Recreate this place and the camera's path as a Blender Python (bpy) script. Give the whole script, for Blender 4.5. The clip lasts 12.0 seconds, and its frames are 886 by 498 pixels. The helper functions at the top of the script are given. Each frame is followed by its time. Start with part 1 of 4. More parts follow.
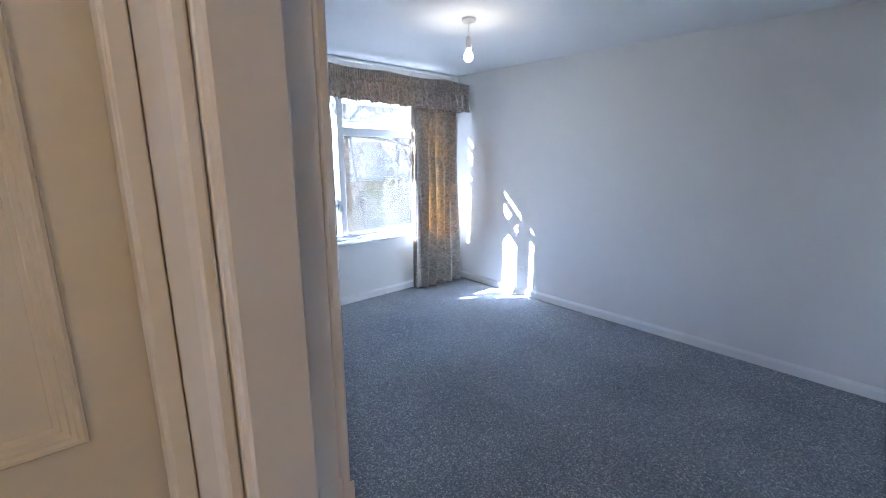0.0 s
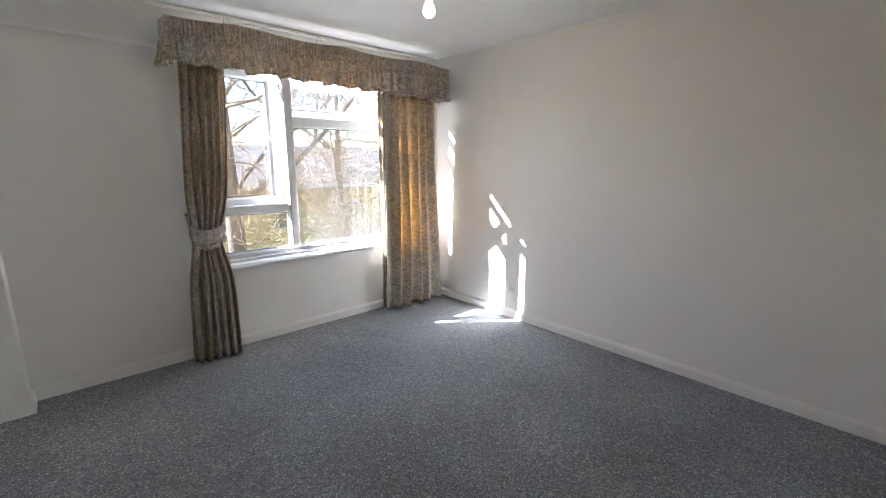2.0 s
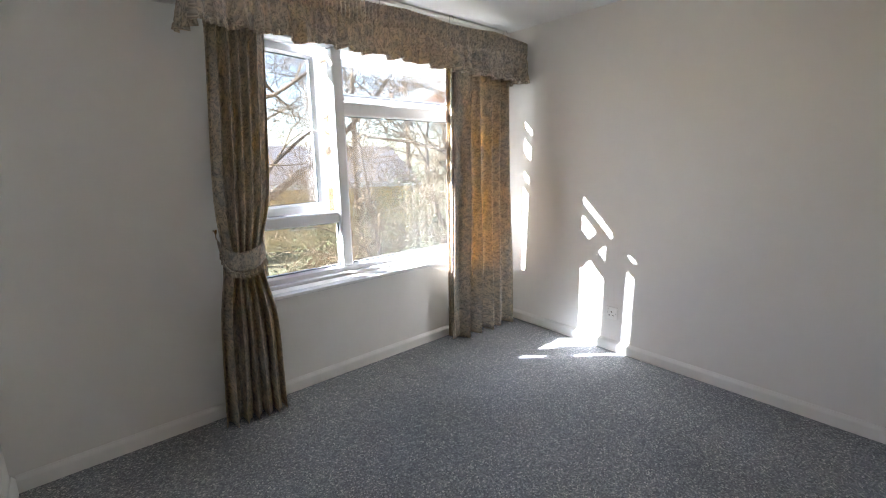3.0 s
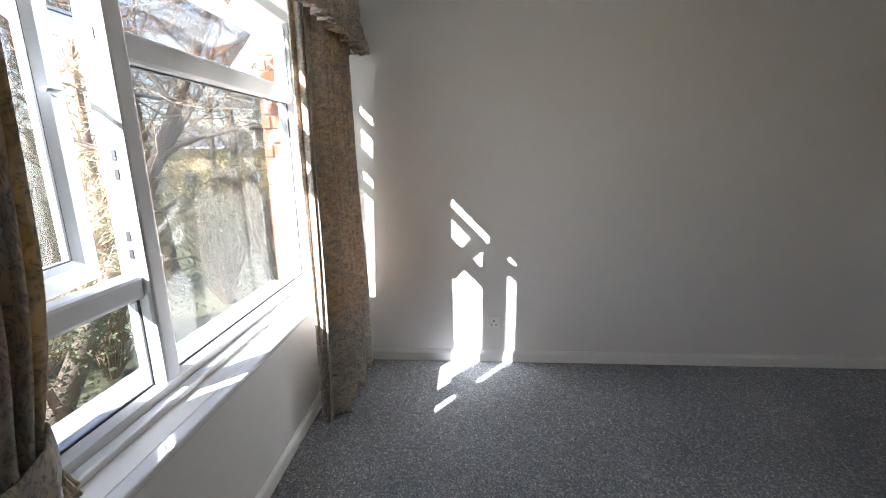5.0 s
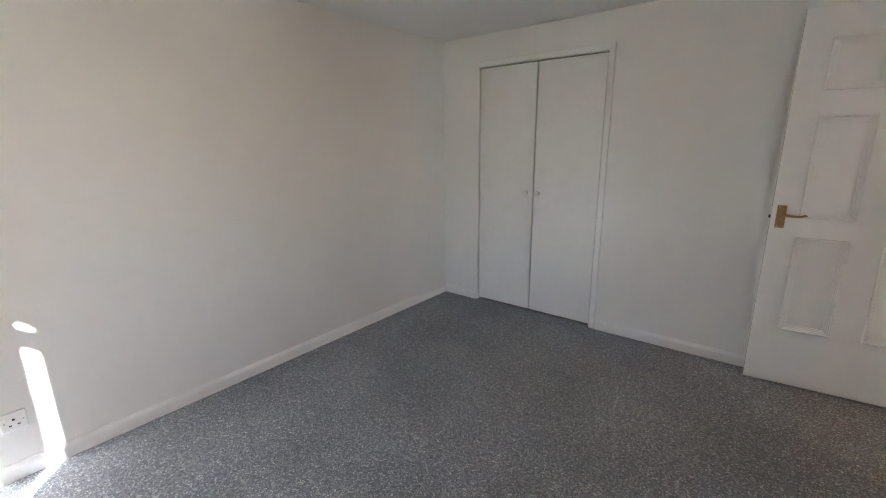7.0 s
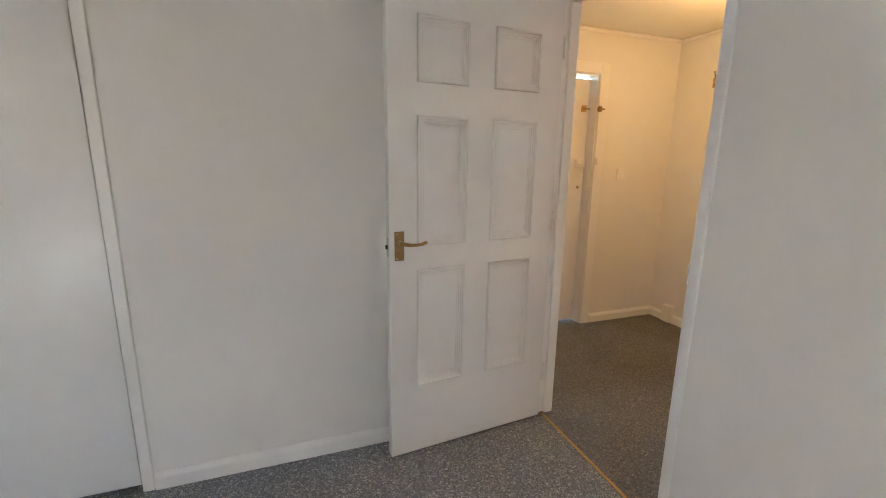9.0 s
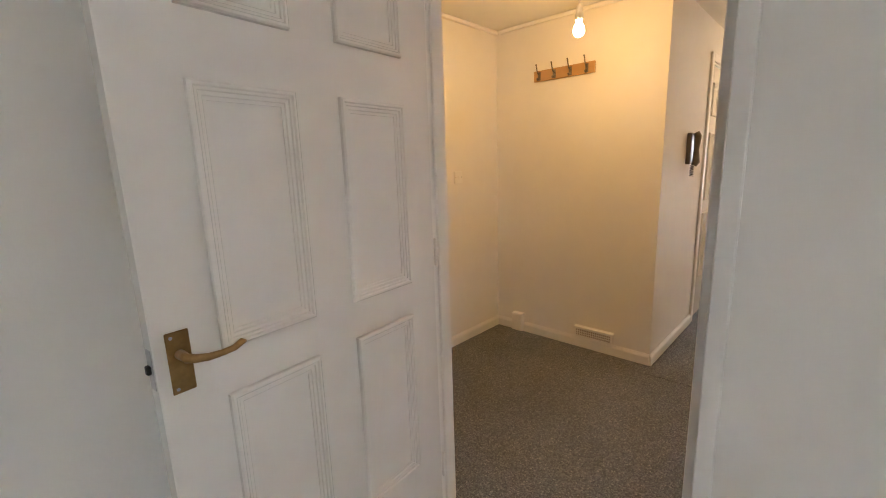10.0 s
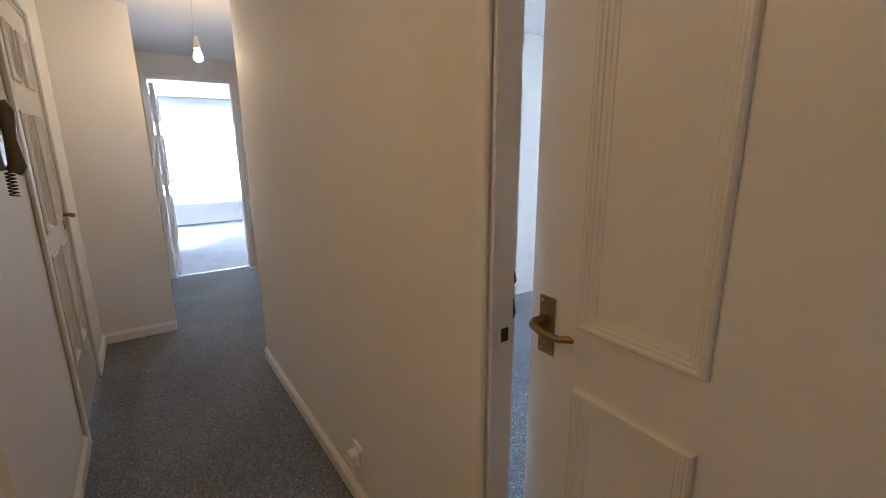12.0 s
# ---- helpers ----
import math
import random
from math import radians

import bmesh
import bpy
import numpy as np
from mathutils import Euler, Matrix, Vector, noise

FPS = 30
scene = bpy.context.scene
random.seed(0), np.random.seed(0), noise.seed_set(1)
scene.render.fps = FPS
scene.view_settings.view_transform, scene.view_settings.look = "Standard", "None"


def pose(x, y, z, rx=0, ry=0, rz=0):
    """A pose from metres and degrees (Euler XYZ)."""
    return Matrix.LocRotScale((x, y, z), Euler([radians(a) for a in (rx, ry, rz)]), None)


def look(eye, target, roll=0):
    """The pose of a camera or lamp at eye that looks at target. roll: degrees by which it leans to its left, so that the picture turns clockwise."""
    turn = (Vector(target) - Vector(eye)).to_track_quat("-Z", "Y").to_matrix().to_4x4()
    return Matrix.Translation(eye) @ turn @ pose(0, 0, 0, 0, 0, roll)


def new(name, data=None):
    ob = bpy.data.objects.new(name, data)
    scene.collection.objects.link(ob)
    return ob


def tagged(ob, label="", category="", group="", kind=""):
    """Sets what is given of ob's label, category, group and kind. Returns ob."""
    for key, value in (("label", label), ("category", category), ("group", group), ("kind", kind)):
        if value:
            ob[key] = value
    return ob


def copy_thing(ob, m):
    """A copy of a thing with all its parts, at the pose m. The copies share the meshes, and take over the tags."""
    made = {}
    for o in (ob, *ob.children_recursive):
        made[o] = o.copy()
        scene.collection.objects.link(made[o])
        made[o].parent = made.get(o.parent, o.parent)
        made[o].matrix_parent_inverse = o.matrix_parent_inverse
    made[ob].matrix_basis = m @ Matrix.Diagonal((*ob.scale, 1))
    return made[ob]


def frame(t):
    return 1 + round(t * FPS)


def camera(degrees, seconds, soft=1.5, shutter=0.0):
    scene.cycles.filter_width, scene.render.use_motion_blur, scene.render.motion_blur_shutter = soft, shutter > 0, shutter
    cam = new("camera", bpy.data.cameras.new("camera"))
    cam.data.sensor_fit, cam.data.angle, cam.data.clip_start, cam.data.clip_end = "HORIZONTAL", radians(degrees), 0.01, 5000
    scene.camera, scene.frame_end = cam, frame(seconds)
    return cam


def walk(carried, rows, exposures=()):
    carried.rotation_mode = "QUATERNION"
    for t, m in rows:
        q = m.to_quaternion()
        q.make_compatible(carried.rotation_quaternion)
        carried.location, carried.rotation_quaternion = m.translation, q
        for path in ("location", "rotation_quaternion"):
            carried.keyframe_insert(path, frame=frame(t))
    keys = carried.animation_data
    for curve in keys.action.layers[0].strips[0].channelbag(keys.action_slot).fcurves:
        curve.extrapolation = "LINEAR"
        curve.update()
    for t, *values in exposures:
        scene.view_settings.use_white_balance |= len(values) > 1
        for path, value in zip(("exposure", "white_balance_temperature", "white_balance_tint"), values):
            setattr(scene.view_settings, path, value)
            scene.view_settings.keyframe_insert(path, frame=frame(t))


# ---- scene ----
cam = camera(92.3, 12.0, soft=1.0)

PATH = [
    (0, (-0.197, 0.461, 1.428), (1.122, 1.899, 0.988), 0.1),
    (0.5, (-0.018, 0.51, 1.406), (1.493, 1.743, 0.965), 0.4),
    (1, (0.134, 0.609, 1.363), (1.745, 1.72, 0.95), -0.8),
    (1.5, (0.318, 0.624, 1.325), (1.811, 1.894, 0.924), -1.3),
    (2, (0.451, 0.82, 1.332), (1.769, 2.267, 0.924), 0.1),
    (2.5, (0.527, 1.227, 1.316), (1.77, 2.739, 0.903), -0.0),
    (4.5, (0.623, 2.914, 1.334), (2.436, 3.622, 0.875), -2.6),
    (5, (0.705, 3.178, 1.341), (2.648, 3.299, 0.884), -0.6),
    (5.5, (0.732, 3.314, 1.32), (2.626, 2.84, 0.89), -0.4),
    (6, (0.745, 3.279, 1.349), (2.463, 2.357, 0.904), 0.2),
    (6.5, (0.751, 3.231, 1.367), (2.252, 1.99, 0.911), -0.1),
    (7, (0.8, 3.118, 1.408), (2.007, 1.598, 0.924), -0.6),
    (7.5, (0.955, 2.899, 1.404), (1.736, 1.119, 0.931), -1.1),
    (7.7, (1.019, 2.802, 1.373), (1.599, 0.941, 0.926), -0.5),
    (9.5, (1.201, 1.409, 1.354), (0.131, -0.237, 0.971), -0.5),
    (10, (0.985, 1.04, 1.352), (-0.443, -0.304, 0.957), -1.9),
    (10.5, (0.7, 0.74, 1.34), (-1.022, -0.192, 0.932), -1.7),
    (11, (0.353, 0.535, 1.376), (-1.566, 0.179, 0.939), -2.2),
    (11.5, (-0.062, 0.508, 1.37), (-1.992, 0.829, 0.953), -2.8),
    (12, (-0.428, 0.604, 1.345), (-2.023, 1.723, 0.892), -0.4),
]
walk(cam, [(t, look(eye, target, roll)) for t, eye, target, roll in PATH],
     [(0.0, 5.27, 4500, 10), (0.5, 5.32, 4950, 10), (1.5, 5.22, 5550, 10), (2.5, 4.97, 5800, 10), (4.5, 4.37, 5750, 10), (5.0, 4.27, 5750, 10), (5.5, 4.42, 5750, 10), (6.0, 4.82, 5800, 10), (6.5, 5.22, 5850, 10), (7.0, 5.32, 5850, 10), (7.5, 5.67, 5850, 10), (9.5, 5.67, 6000, 10), (10.5, 5.66, 5900, 10), (11.0, 5.16, 5750, 10), (11.5, 4.86, 5550, 10), (12.0, 4.79, 5000, 10)])

# ---- world and sun ----
SUN_TO = Vector((-0.658, 0.526, 0.539)).normalized()
world = bpy.data.worlds.new("world")
scene.world = world
world.use_nodes = True
wn = world.node_tree.nodes
sky = wn.new("ShaderNodeTexSky")
sky.sky_type = "NISHITA"
sky.sun_disc = False
sky.sun_elevation = math.asin(SUN_TO.z)
sky.sun_rotation = math.atan2(SUN_TO.x, SUN_TO.y)
world.node_tree.links.new(sky.outputs[0], wn["Background"].inputs[0])
wn["Background"].inputs[1].default_value = 0.068
sun_data = bpy.data.lights.new("sun", "SUN")
sun_data.energy, sun_data.angle, sun_data.color = 3.0, radians(0.53), (1.0, 0.97, 0.93)
sun = new("sun", sun_data)
sun.matrix_world = look(SUN_TO * 50, (0, 0, 0))


def bulb_light(name, place, watts, colour, radius=0.03):
    data = bpy.data.lights.new(name, "POINT")
    data.energy, data.color, data.shadow_soft_size = watts, colour, radius
    ob = new(name, data)
    ob.location = place
    return ob


WARM = (1.0, 0.475, 0.095)
bulb_light("hall_bulb_light", (-1.17, -0.01, 1.985), 0.215, WARM)
bulb_light("corridor_bulb_light", (-3.70, 1.01, 1.94), 0.27, (1.0, 0.62, 0.3))
bulb_light("bedroom_bulb_light", (1.88, 2.49, 2.03), 0.057, (1.0, 0.7, 0.42))


# ---- materials ----
def material(name, colour, rough=0.5, metal=0.0, scale=40.0, vary=0.06, bump=0.05, bump_scale=200.0, spec=0.5, stain=0.0, bump_dist=0.002):
    """A principled surface with colour variation at two scales and fine relief."""
    m = bpy.data.materials.new(name)
    m.use_nodes = True
    n, l = m.node_tree.nodes, m.node_tree.links
    b = n["Principled BSDF"]
    b.inputs["Roughness"].default_value, b.inputs["Metallic"].default_value = rough, metal
    b.inputs["Specular IOR Level"].default_value = spec
    co = n.new("ShaderNodeTexCoord")
    fine, wide = n.new("ShaderNodeTexNoise"), n.new("ShaderNodeTexNoise")
    fine.inputs["Scale"].default_value, wide.inputs["Scale"].default_value = scale, 1.3
    fine.inputs["Detail"].default_value = wide.inputs["Detail"].default_value = 4
    for t in (fine, wide):
        l.new(co.outputs["Object"], t.inputs["Vector"])
    add = n.new("ShaderNodeMath")
    add.operation = "ADD"
    l.new(fine.outputs[0], add.inputs[0])
    l.new(wide.outputs[0], add.inputs[1])
    ramp = n.new("ShaderNodeMapRange")
    ramp.inputs[1].default_value, ramp.inputs[2].default_value = 0.6, 1.4
    ramp.inputs[3].default_value, ramp.inputs[4].default_value = 1 - vary - stain, 1 + vary
    l.new(add.outputs[0], ramp.inputs[0])
    mul = n.new("ShaderNodeVectorMath")
    mul.operation = "SCALE"
    mul.inputs[0].default_value = colour
    l.new(ramp.outputs[0], mul.inputs["Scale"])
    l.new(mul.outputs[0], b.inputs["Base Color"])
    if bump:
        tex, bp = n.new("ShaderNodeTexNoise"), n.new("ShaderNodeBump")
        tex.inputs["Scale"].default_value = bump_scale
        l.new(co.outputs["Object"], tex.inputs["Vector"])
        bp.inputs["Strength"].default_value, bp.inputs["Distance"].default_value = bump, bump_dist
        l.new(tex.outputs[0], bp.inputs["Height"])
        l.new(bp.outputs[0], b.inputs["Normal"])
    return m


WALL = material("wall_paint", (0.83, 0.815, 0.785), 0.72, scale=9, vary=0.02, bump=0.25, bump_scale=90)
CEIL = material("ceiling_paint", (0.84, 0.84, 0.83), 0.8, scale=12, vary=0.02, bump=0.3, bump_scale=70)
TRIM = material("white_gloss_paint", (0.86, 0.85, 0.83), 0.28, scale=15, vary=0.025, bump=0.12, bump_scale=45)
DOOR = material("door_gloss_paint", (0.83, 0.82, 0.80), 0.2, scale=12, vary=0.03, bump=0.10, bump_scale=24)
UPVC = material("white_upvc", (0.70, 0.71, 0.72), 0.2, scale=20, vary=0.02, bump=0.03)
SILL = material("sill_gloss_paint", (0.8, 0.8, 0.8), 0.07, scale=20, vary=0.02, bump=0.04, bump_scale=9)
PLASTIC = material("white_plastic", (0.87, 0.86, 0.83), 0.35, vary=0.02, bump=0.02)
BLACK = material("black_rubber", (0.015, 0.015, 0.016), 0.5, vary=0.1, bump=0.02)
BRASS = material("aged_brass", (0.34, 0.22, 0.09), 0.38, 0.9, scale=60, vary=0.25, bump=0.15, bump_scale=120)
STRIP = material("brass_strip", (0.55, 0.36, 0.13), 0.4, 0.8, scale=80, vary=0.2, bump=0.2)
STEEL = material("dull_steel", (0.42, 0.42, 0.43), 0.4, 0.9, scale=60, vary=0.15)
GREYP = material("grey_brown_plastic", (0.16, 0.13, 0.09), 0.4, vary=0.06)
BRICK = material("orange_brick", (0.46, 0.18, 0.09), 0.85, scale=70, vary=0.2, bump=0.5, bump_scale=160, stain=0.1)
MORTAR = material("mortar", (0.36, 0.32, 0.28), 0.9, scale=120, vary=0.1, bump=0.5)
BUFF = material("buff_brick", (0.62, 0.45, 0.19), 0.9, scale=30, vary=0.12, bump=0.4, bump_scale=60)
ROOF = material("grey_roof_tile", (0.16, 0.14, 0.13), 0.85, scale=14, vary=0.2, bump=0.4, bump_scale=20)
GRASS = material("rough_grass", (0.15, 0.14, 0.07), 0.95, scale=8, vary=0.3, bump=0.6, bump_scale=30)
BARK = material("grey_brown_bark", (0.17, 0.125, 0.09), 0.9, scale=25, vary=0.25, bump=0.7, bump_scale=40, bump_dist=0.02)
TWIG = material("bare_twig", (0.24, 0.17, 0.10), 0.9, scale=25, vary=0.2, bump=0)
LEAF = material("evergreen_leaf", (0.15, 0.16, 0.07), 0.9, scale=6, vary=0.35, bump=0)
# dark brown puts the wardrobe's inner shade into the colour, for the door gaps
GAP_SHADE = material("wardrobe_gap_shade", (0.10, 0.07, 0.045), 0.6, scale=20, vary=0.2)
RUST = material("rusty_grille_metal", (0.30, 0.20, 0.14), 0.7, 0.3, scale=120, vary=0.3)
SPLINTER = material("splintered_bare_wood", (0.10, 0.075, 0.05), 0.8, scale=90, vary=0.3, bump=0.4)
DARKWIN = material("dark_window_glass", (0.03, 0.035, 0.04), 0.08, vary=0.05, bump=0)


def carpet_material(name, shade=1.0, pale=1.0):
    """Looped grey-blue carpet with pale and dark flecks; shade scales its colour, pale its light flecks."""
    m = bpy.data.materials.new(name)
    m.use_nodes = True
    n, l = m.node_tree.nodes, m.node_tree.links
    b = n["Principled BSDF"]
    b.inputs["Roughness"].default_value = 0.95
    b.inputs["Specular IOR Level"].default_value = 0.15
    b.inputs["Sheen Weight"].default_value = 0.12
    co = n.new("ShaderNodeTexCoord")
    cells, tuft, wide, clump = n.new("ShaderNodeTexVoronoi"), n.new("ShaderNodeTexNoise"), n.new("ShaderNodeTexNoise"), n.new("ShaderNodeTexNoise")
    cells.inputs["Scale"].default_value, tuft.inputs["Scale"].default_value, wide.inputs["Scale"].default_value = 190, 260, 1.7
    clump.inputs["Scale"].default_value, clump.inputs["Detail"].default_value = 60, 2
    tuft.inputs["Detail"].default_value = 2
    wide.inputs["Detail"].default_value = 5
    for t in (cells, tuft, wide, clump):
        l.new(co.outputs["Object"], t.inputs["Vector"])
    split = n.new("ShaderNodeSeparateColor")
    l.new(cells.outputs["Color"], split.inputs[0])
    ramp = n.new("ShaderNodeValToRGB")
    e = ramp.color_ramp.elements
    e[0].position, e[0].color = 0.0, (0.145, 0.155, 0.174, 1)
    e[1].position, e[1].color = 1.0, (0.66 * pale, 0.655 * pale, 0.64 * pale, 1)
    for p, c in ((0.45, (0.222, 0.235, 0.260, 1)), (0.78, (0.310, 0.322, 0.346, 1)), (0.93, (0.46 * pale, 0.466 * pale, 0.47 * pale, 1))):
        k = e.new(p)
        k.color = c
    push = n.new("ShaderNodeMath")
    push.operation = "MULTIPLY_ADD"
    push.inputs[1].default_value, push.inputs[2].default_value = 0.3, -0.15
    l.new(clump.outputs[0], push.inputs[0])
    total = n.new("ShaderNodeMath")
    l.new(split.outputs[0], total.inputs[0])
    l.new(push.outputs[0], total.inputs[1])
    l.new(total.outputs[0], ramp.inputs[0])
    rng = n.new("ShaderNodeMapRange")
    rng.inputs[1].default_value, rng.inputs[2].default_value = 0.3, 0.7
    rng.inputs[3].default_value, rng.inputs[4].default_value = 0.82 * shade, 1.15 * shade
    l.new(wide.outputs[0], rng.inputs[0])
    mul = n.new("ShaderNodeVectorMath")
    mul.operation = "SCALE"
    l.new(ramp.outputs[0], mul.inputs[0])
    l.new(rng.outputs[0], mul.inputs["Scale"])
    l.new(mul.outputs[0], b.inputs["Base Color"])
    bp = n.new("ShaderNodeBump")
    bp.inputs["Strength"].default_value, bp.inputs["Distance"].default_value = 0.8, 0.006
    l.new(tuft.outputs[0], bp.inputs["Height"])
    l.new(bp.outputs[0], b.inputs["Normal"])
    return m


CARPET = carpet_material("grey_fleck_carpet")
# the bedroom carpet's colours scaled down, its pale flecks too
HALL_CARPET = carpet_material("darker_hall_carpet", 0.74, 0.8)


def curtain_material():
    """Taupe and gold leaf-patterned furnishing cloth that lets sun through."""
    m = bpy.data.materials.new("patterned_curtain_cloth")
    m.use_nodes = True
    n, l = m.node_tree.nodes, m.node_tree.links
    b, out = n["Principled BSDF"], n["Material Output"]
    b.inputs["Roughness"].default_value = 0.85
    b.inputs["Sheen Weight"].default_value = 0.15
    uv = n.new("ShaderNodeUVMap")
    big, leaf, weave = n.new("ShaderNodeTexNoise"), n.new("ShaderNodeTexVoronoi"), n.new("ShaderNodeTexNoise")
    leaf.feature = "SMOOTH_F1"
    big.inputs["Scale"].default_value, leaf.inputs["Scale"].default_value, weave.inputs["Scale"].default_value = 15, 75, 220
    big.inputs["Detail"].default_value = 6
    big.inputs["Distortion"].default_value = 1.6
    warp = n.new("ShaderNodeVectorMath")
    warp.operation = "MULTIPLY_ADD"
    warp.inputs[1].default_value = (0.09, 0.09, 0.09)
    l.new(uv.outputs[0], big.inputs["Vector"])
    l.new(big.outputs["Color"], warp.inputs[0])
    l.new(uv.outputs[0], warp.inputs[2])
    l.new(warp.outputs[0], leaf.inputs["Vector"])
    l.new(uv.outputs[0], weave.inputs["Vector"])
    r1, r2 = n.new("ShaderNodeValToRGB"), n.new("ShaderNodeValToRGB")
    r1.color_ramp.elements[0].position, r1.color_ramp.elements[0].color = 0.36, (0.375, 0.37, 0.37, 1)
    r1.color_ramp.elements[1].position, r1.color_ramp.elements[1].color = 0.64, (0.57, 0.53, 0.475, 1)
    mid = r1.color_ramp.elements.new(0.5)
    mid.color = (0.49, 0.46, 0.425, 1)
    r2.color_ramp.elements[0].position, r2.color_ramp.elements[0].color = 0.15, (0.68, 0.68, 0.70, 1)
    r2.color_ramp.elements[1].position, r2.color_ramp.elements[1].color = 0.5, (1.25, 1.21, 1.14, 1)
    l.new(big.outputs[0], r1.inputs[0])
    l.new(leaf.outputs["Distance"], r2.inputs[0])
    mul = n.new("ShaderNodeVectorMath")
    mul.operation = "MULTIPLY"
    l.new(r1.outputs[0], mul.inputs[0])
    l.new(r2.outputs[0], mul.inputs[1])
    l.new(mul.outputs[0], b.inputs["Base Color"])
    bp = n.new("ShaderNodeBump")
    bp.inputs["Strength"].default_value, bp.inputs["Distance"].default_value = 0.35, 0.002
    l.new(weave.outputs[0], bp.inputs["Height"])
    l.new(bp.outputs[0], b.inputs["Normal"])
    thru, mix = n.new("ShaderNodeBsdfTranslucent"), n.new("ShaderNodeMixShader")
    gold = n.new("ShaderNodeVectorMath")
    gold.operation = "MULTIPLY"
    gold.inputs[1].default_value = (1.36, 1.04, 0.42)
    l.new(mul.outputs[0], gold.inputs[0])
    l.new(gold.outputs[0], thru.inputs["Color"])
    mix.inputs[0].default_value = 0.23
    l.new(b.outputs[0], mix.inputs[1])
    l.new(thru.outputs[0], mix.inputs[2])
    l.new(mix.outputs[0], out.inputs[0])
    return m


CLOTH = curtain_material()


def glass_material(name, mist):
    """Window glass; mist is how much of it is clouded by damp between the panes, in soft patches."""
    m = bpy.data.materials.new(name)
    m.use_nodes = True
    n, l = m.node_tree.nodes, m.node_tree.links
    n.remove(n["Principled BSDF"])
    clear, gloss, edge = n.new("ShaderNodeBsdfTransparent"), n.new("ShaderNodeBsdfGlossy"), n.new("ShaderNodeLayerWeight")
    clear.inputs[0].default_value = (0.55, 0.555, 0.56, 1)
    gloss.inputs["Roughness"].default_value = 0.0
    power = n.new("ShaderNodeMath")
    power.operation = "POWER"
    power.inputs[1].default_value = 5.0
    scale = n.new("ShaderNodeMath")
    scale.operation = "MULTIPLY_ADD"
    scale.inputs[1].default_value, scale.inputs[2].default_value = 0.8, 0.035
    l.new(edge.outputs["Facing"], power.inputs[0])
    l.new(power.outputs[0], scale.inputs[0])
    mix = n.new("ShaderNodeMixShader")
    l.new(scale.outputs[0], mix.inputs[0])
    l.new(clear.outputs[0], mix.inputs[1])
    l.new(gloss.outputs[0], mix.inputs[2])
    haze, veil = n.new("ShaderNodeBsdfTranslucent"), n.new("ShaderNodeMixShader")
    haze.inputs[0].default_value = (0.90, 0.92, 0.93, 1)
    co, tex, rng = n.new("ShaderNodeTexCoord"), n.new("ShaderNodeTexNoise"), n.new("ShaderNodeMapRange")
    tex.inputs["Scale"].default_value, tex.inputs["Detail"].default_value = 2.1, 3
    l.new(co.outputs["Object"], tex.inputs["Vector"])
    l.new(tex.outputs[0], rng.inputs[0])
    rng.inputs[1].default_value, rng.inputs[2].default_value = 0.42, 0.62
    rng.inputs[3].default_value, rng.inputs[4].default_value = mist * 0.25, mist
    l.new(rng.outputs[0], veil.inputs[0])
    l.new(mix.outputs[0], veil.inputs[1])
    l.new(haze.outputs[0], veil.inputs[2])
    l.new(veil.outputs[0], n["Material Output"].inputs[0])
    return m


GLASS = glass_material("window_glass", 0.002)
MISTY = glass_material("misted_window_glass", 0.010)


def net_material():
    m = bpy.data.materials.new("white_net")
    m.use_nodes = True
    n, l = m.node_tree.nodes, m.node_tree.links
    n.remove(n["Principled BSDF"])
    a, b, c = n.new("ShaderNodeBsdfTranslucent"), n.new("ShaderNodeBsdfTransparent"), n.new("ShaderNodeMixShader")
    a.inputs[0].default_value = (0.92, 0.94, 0.96, 1)
    c.inputs[0].default_value = 0.12
    l.new(a.outputs[0], c.inputs[1])
    l.new(b.outputs[0], c.inputs[2])
    l.new(c.outputs[0], n["Material Output"].inputs[0])
    return m


NET = net_material()


def glow_material(name, colour, strength):
    m = bpy.data.materials.new(name)
    m.use_nodes = True
    b = m.node_tree.nodes["Principled BSDF"]
    b.inputs["Base Color"].default_value = (*colour, 1)
    b.inputs["Emission Color"].default_value = (*colour, 1)
    b.inputs["Emission Strength"].default_value = strength
    return m


GLOW = glow_material("lit_bulb", (1.0, 0.72, 0.4), 1.0)


def wood_material():
    m = material("varnished_pine", (0.46, 0.27, 0.10), 0.35, scale=14, vary=0.12, bump=0.1)
    n, l = m.node_tree.nodes, m.node_tree.links
    for t in n:
        if t.bl_idname == "ShaderNodeTexNoise" and t.inputs["Scale"].default_value == 14:
            mp = n.new("ShaderNodeMapping")
            mp.inputs["Scale"].default_value = (1, 0.12, 1.6)
            l.new(n["Texture Coordinate"].outputs["Object"], mp.inputs[0])
            l.new(mp.outputs[0], t.inputs["Vector"])
    return m


PINE = wood_material()


# ---- mesh helpers ----
def add_box(bm, x0, x1, y0, y1, z0, z1):
    v = [bm.verts.new((x, y, z)) for z in (z0, z1) for x, y in ((x0, y0), (x1, y0), (x1, y1), (x0, y1))]
    for f in ((3, 2, 1, 0), (4, 5, 6, 7), (0, 1, 5, 4), (1, 2, 6, 5), (2, 3, 7, 6), (3, 0, 4, 7)):
        bm.faces.new([v[i] for i in f])
    return bm


def boxes(*rows, bevel=0.0, seg=1):
    bm = bmesh.new()
    for r in rows:
        add_box(bm, *r)
    if bevel:
        bmesh.ops.bevel(bm, geom=bm.edges[:], offset=bevel, segments=seg, affect="EDGES", profile=0.5)
    return bm


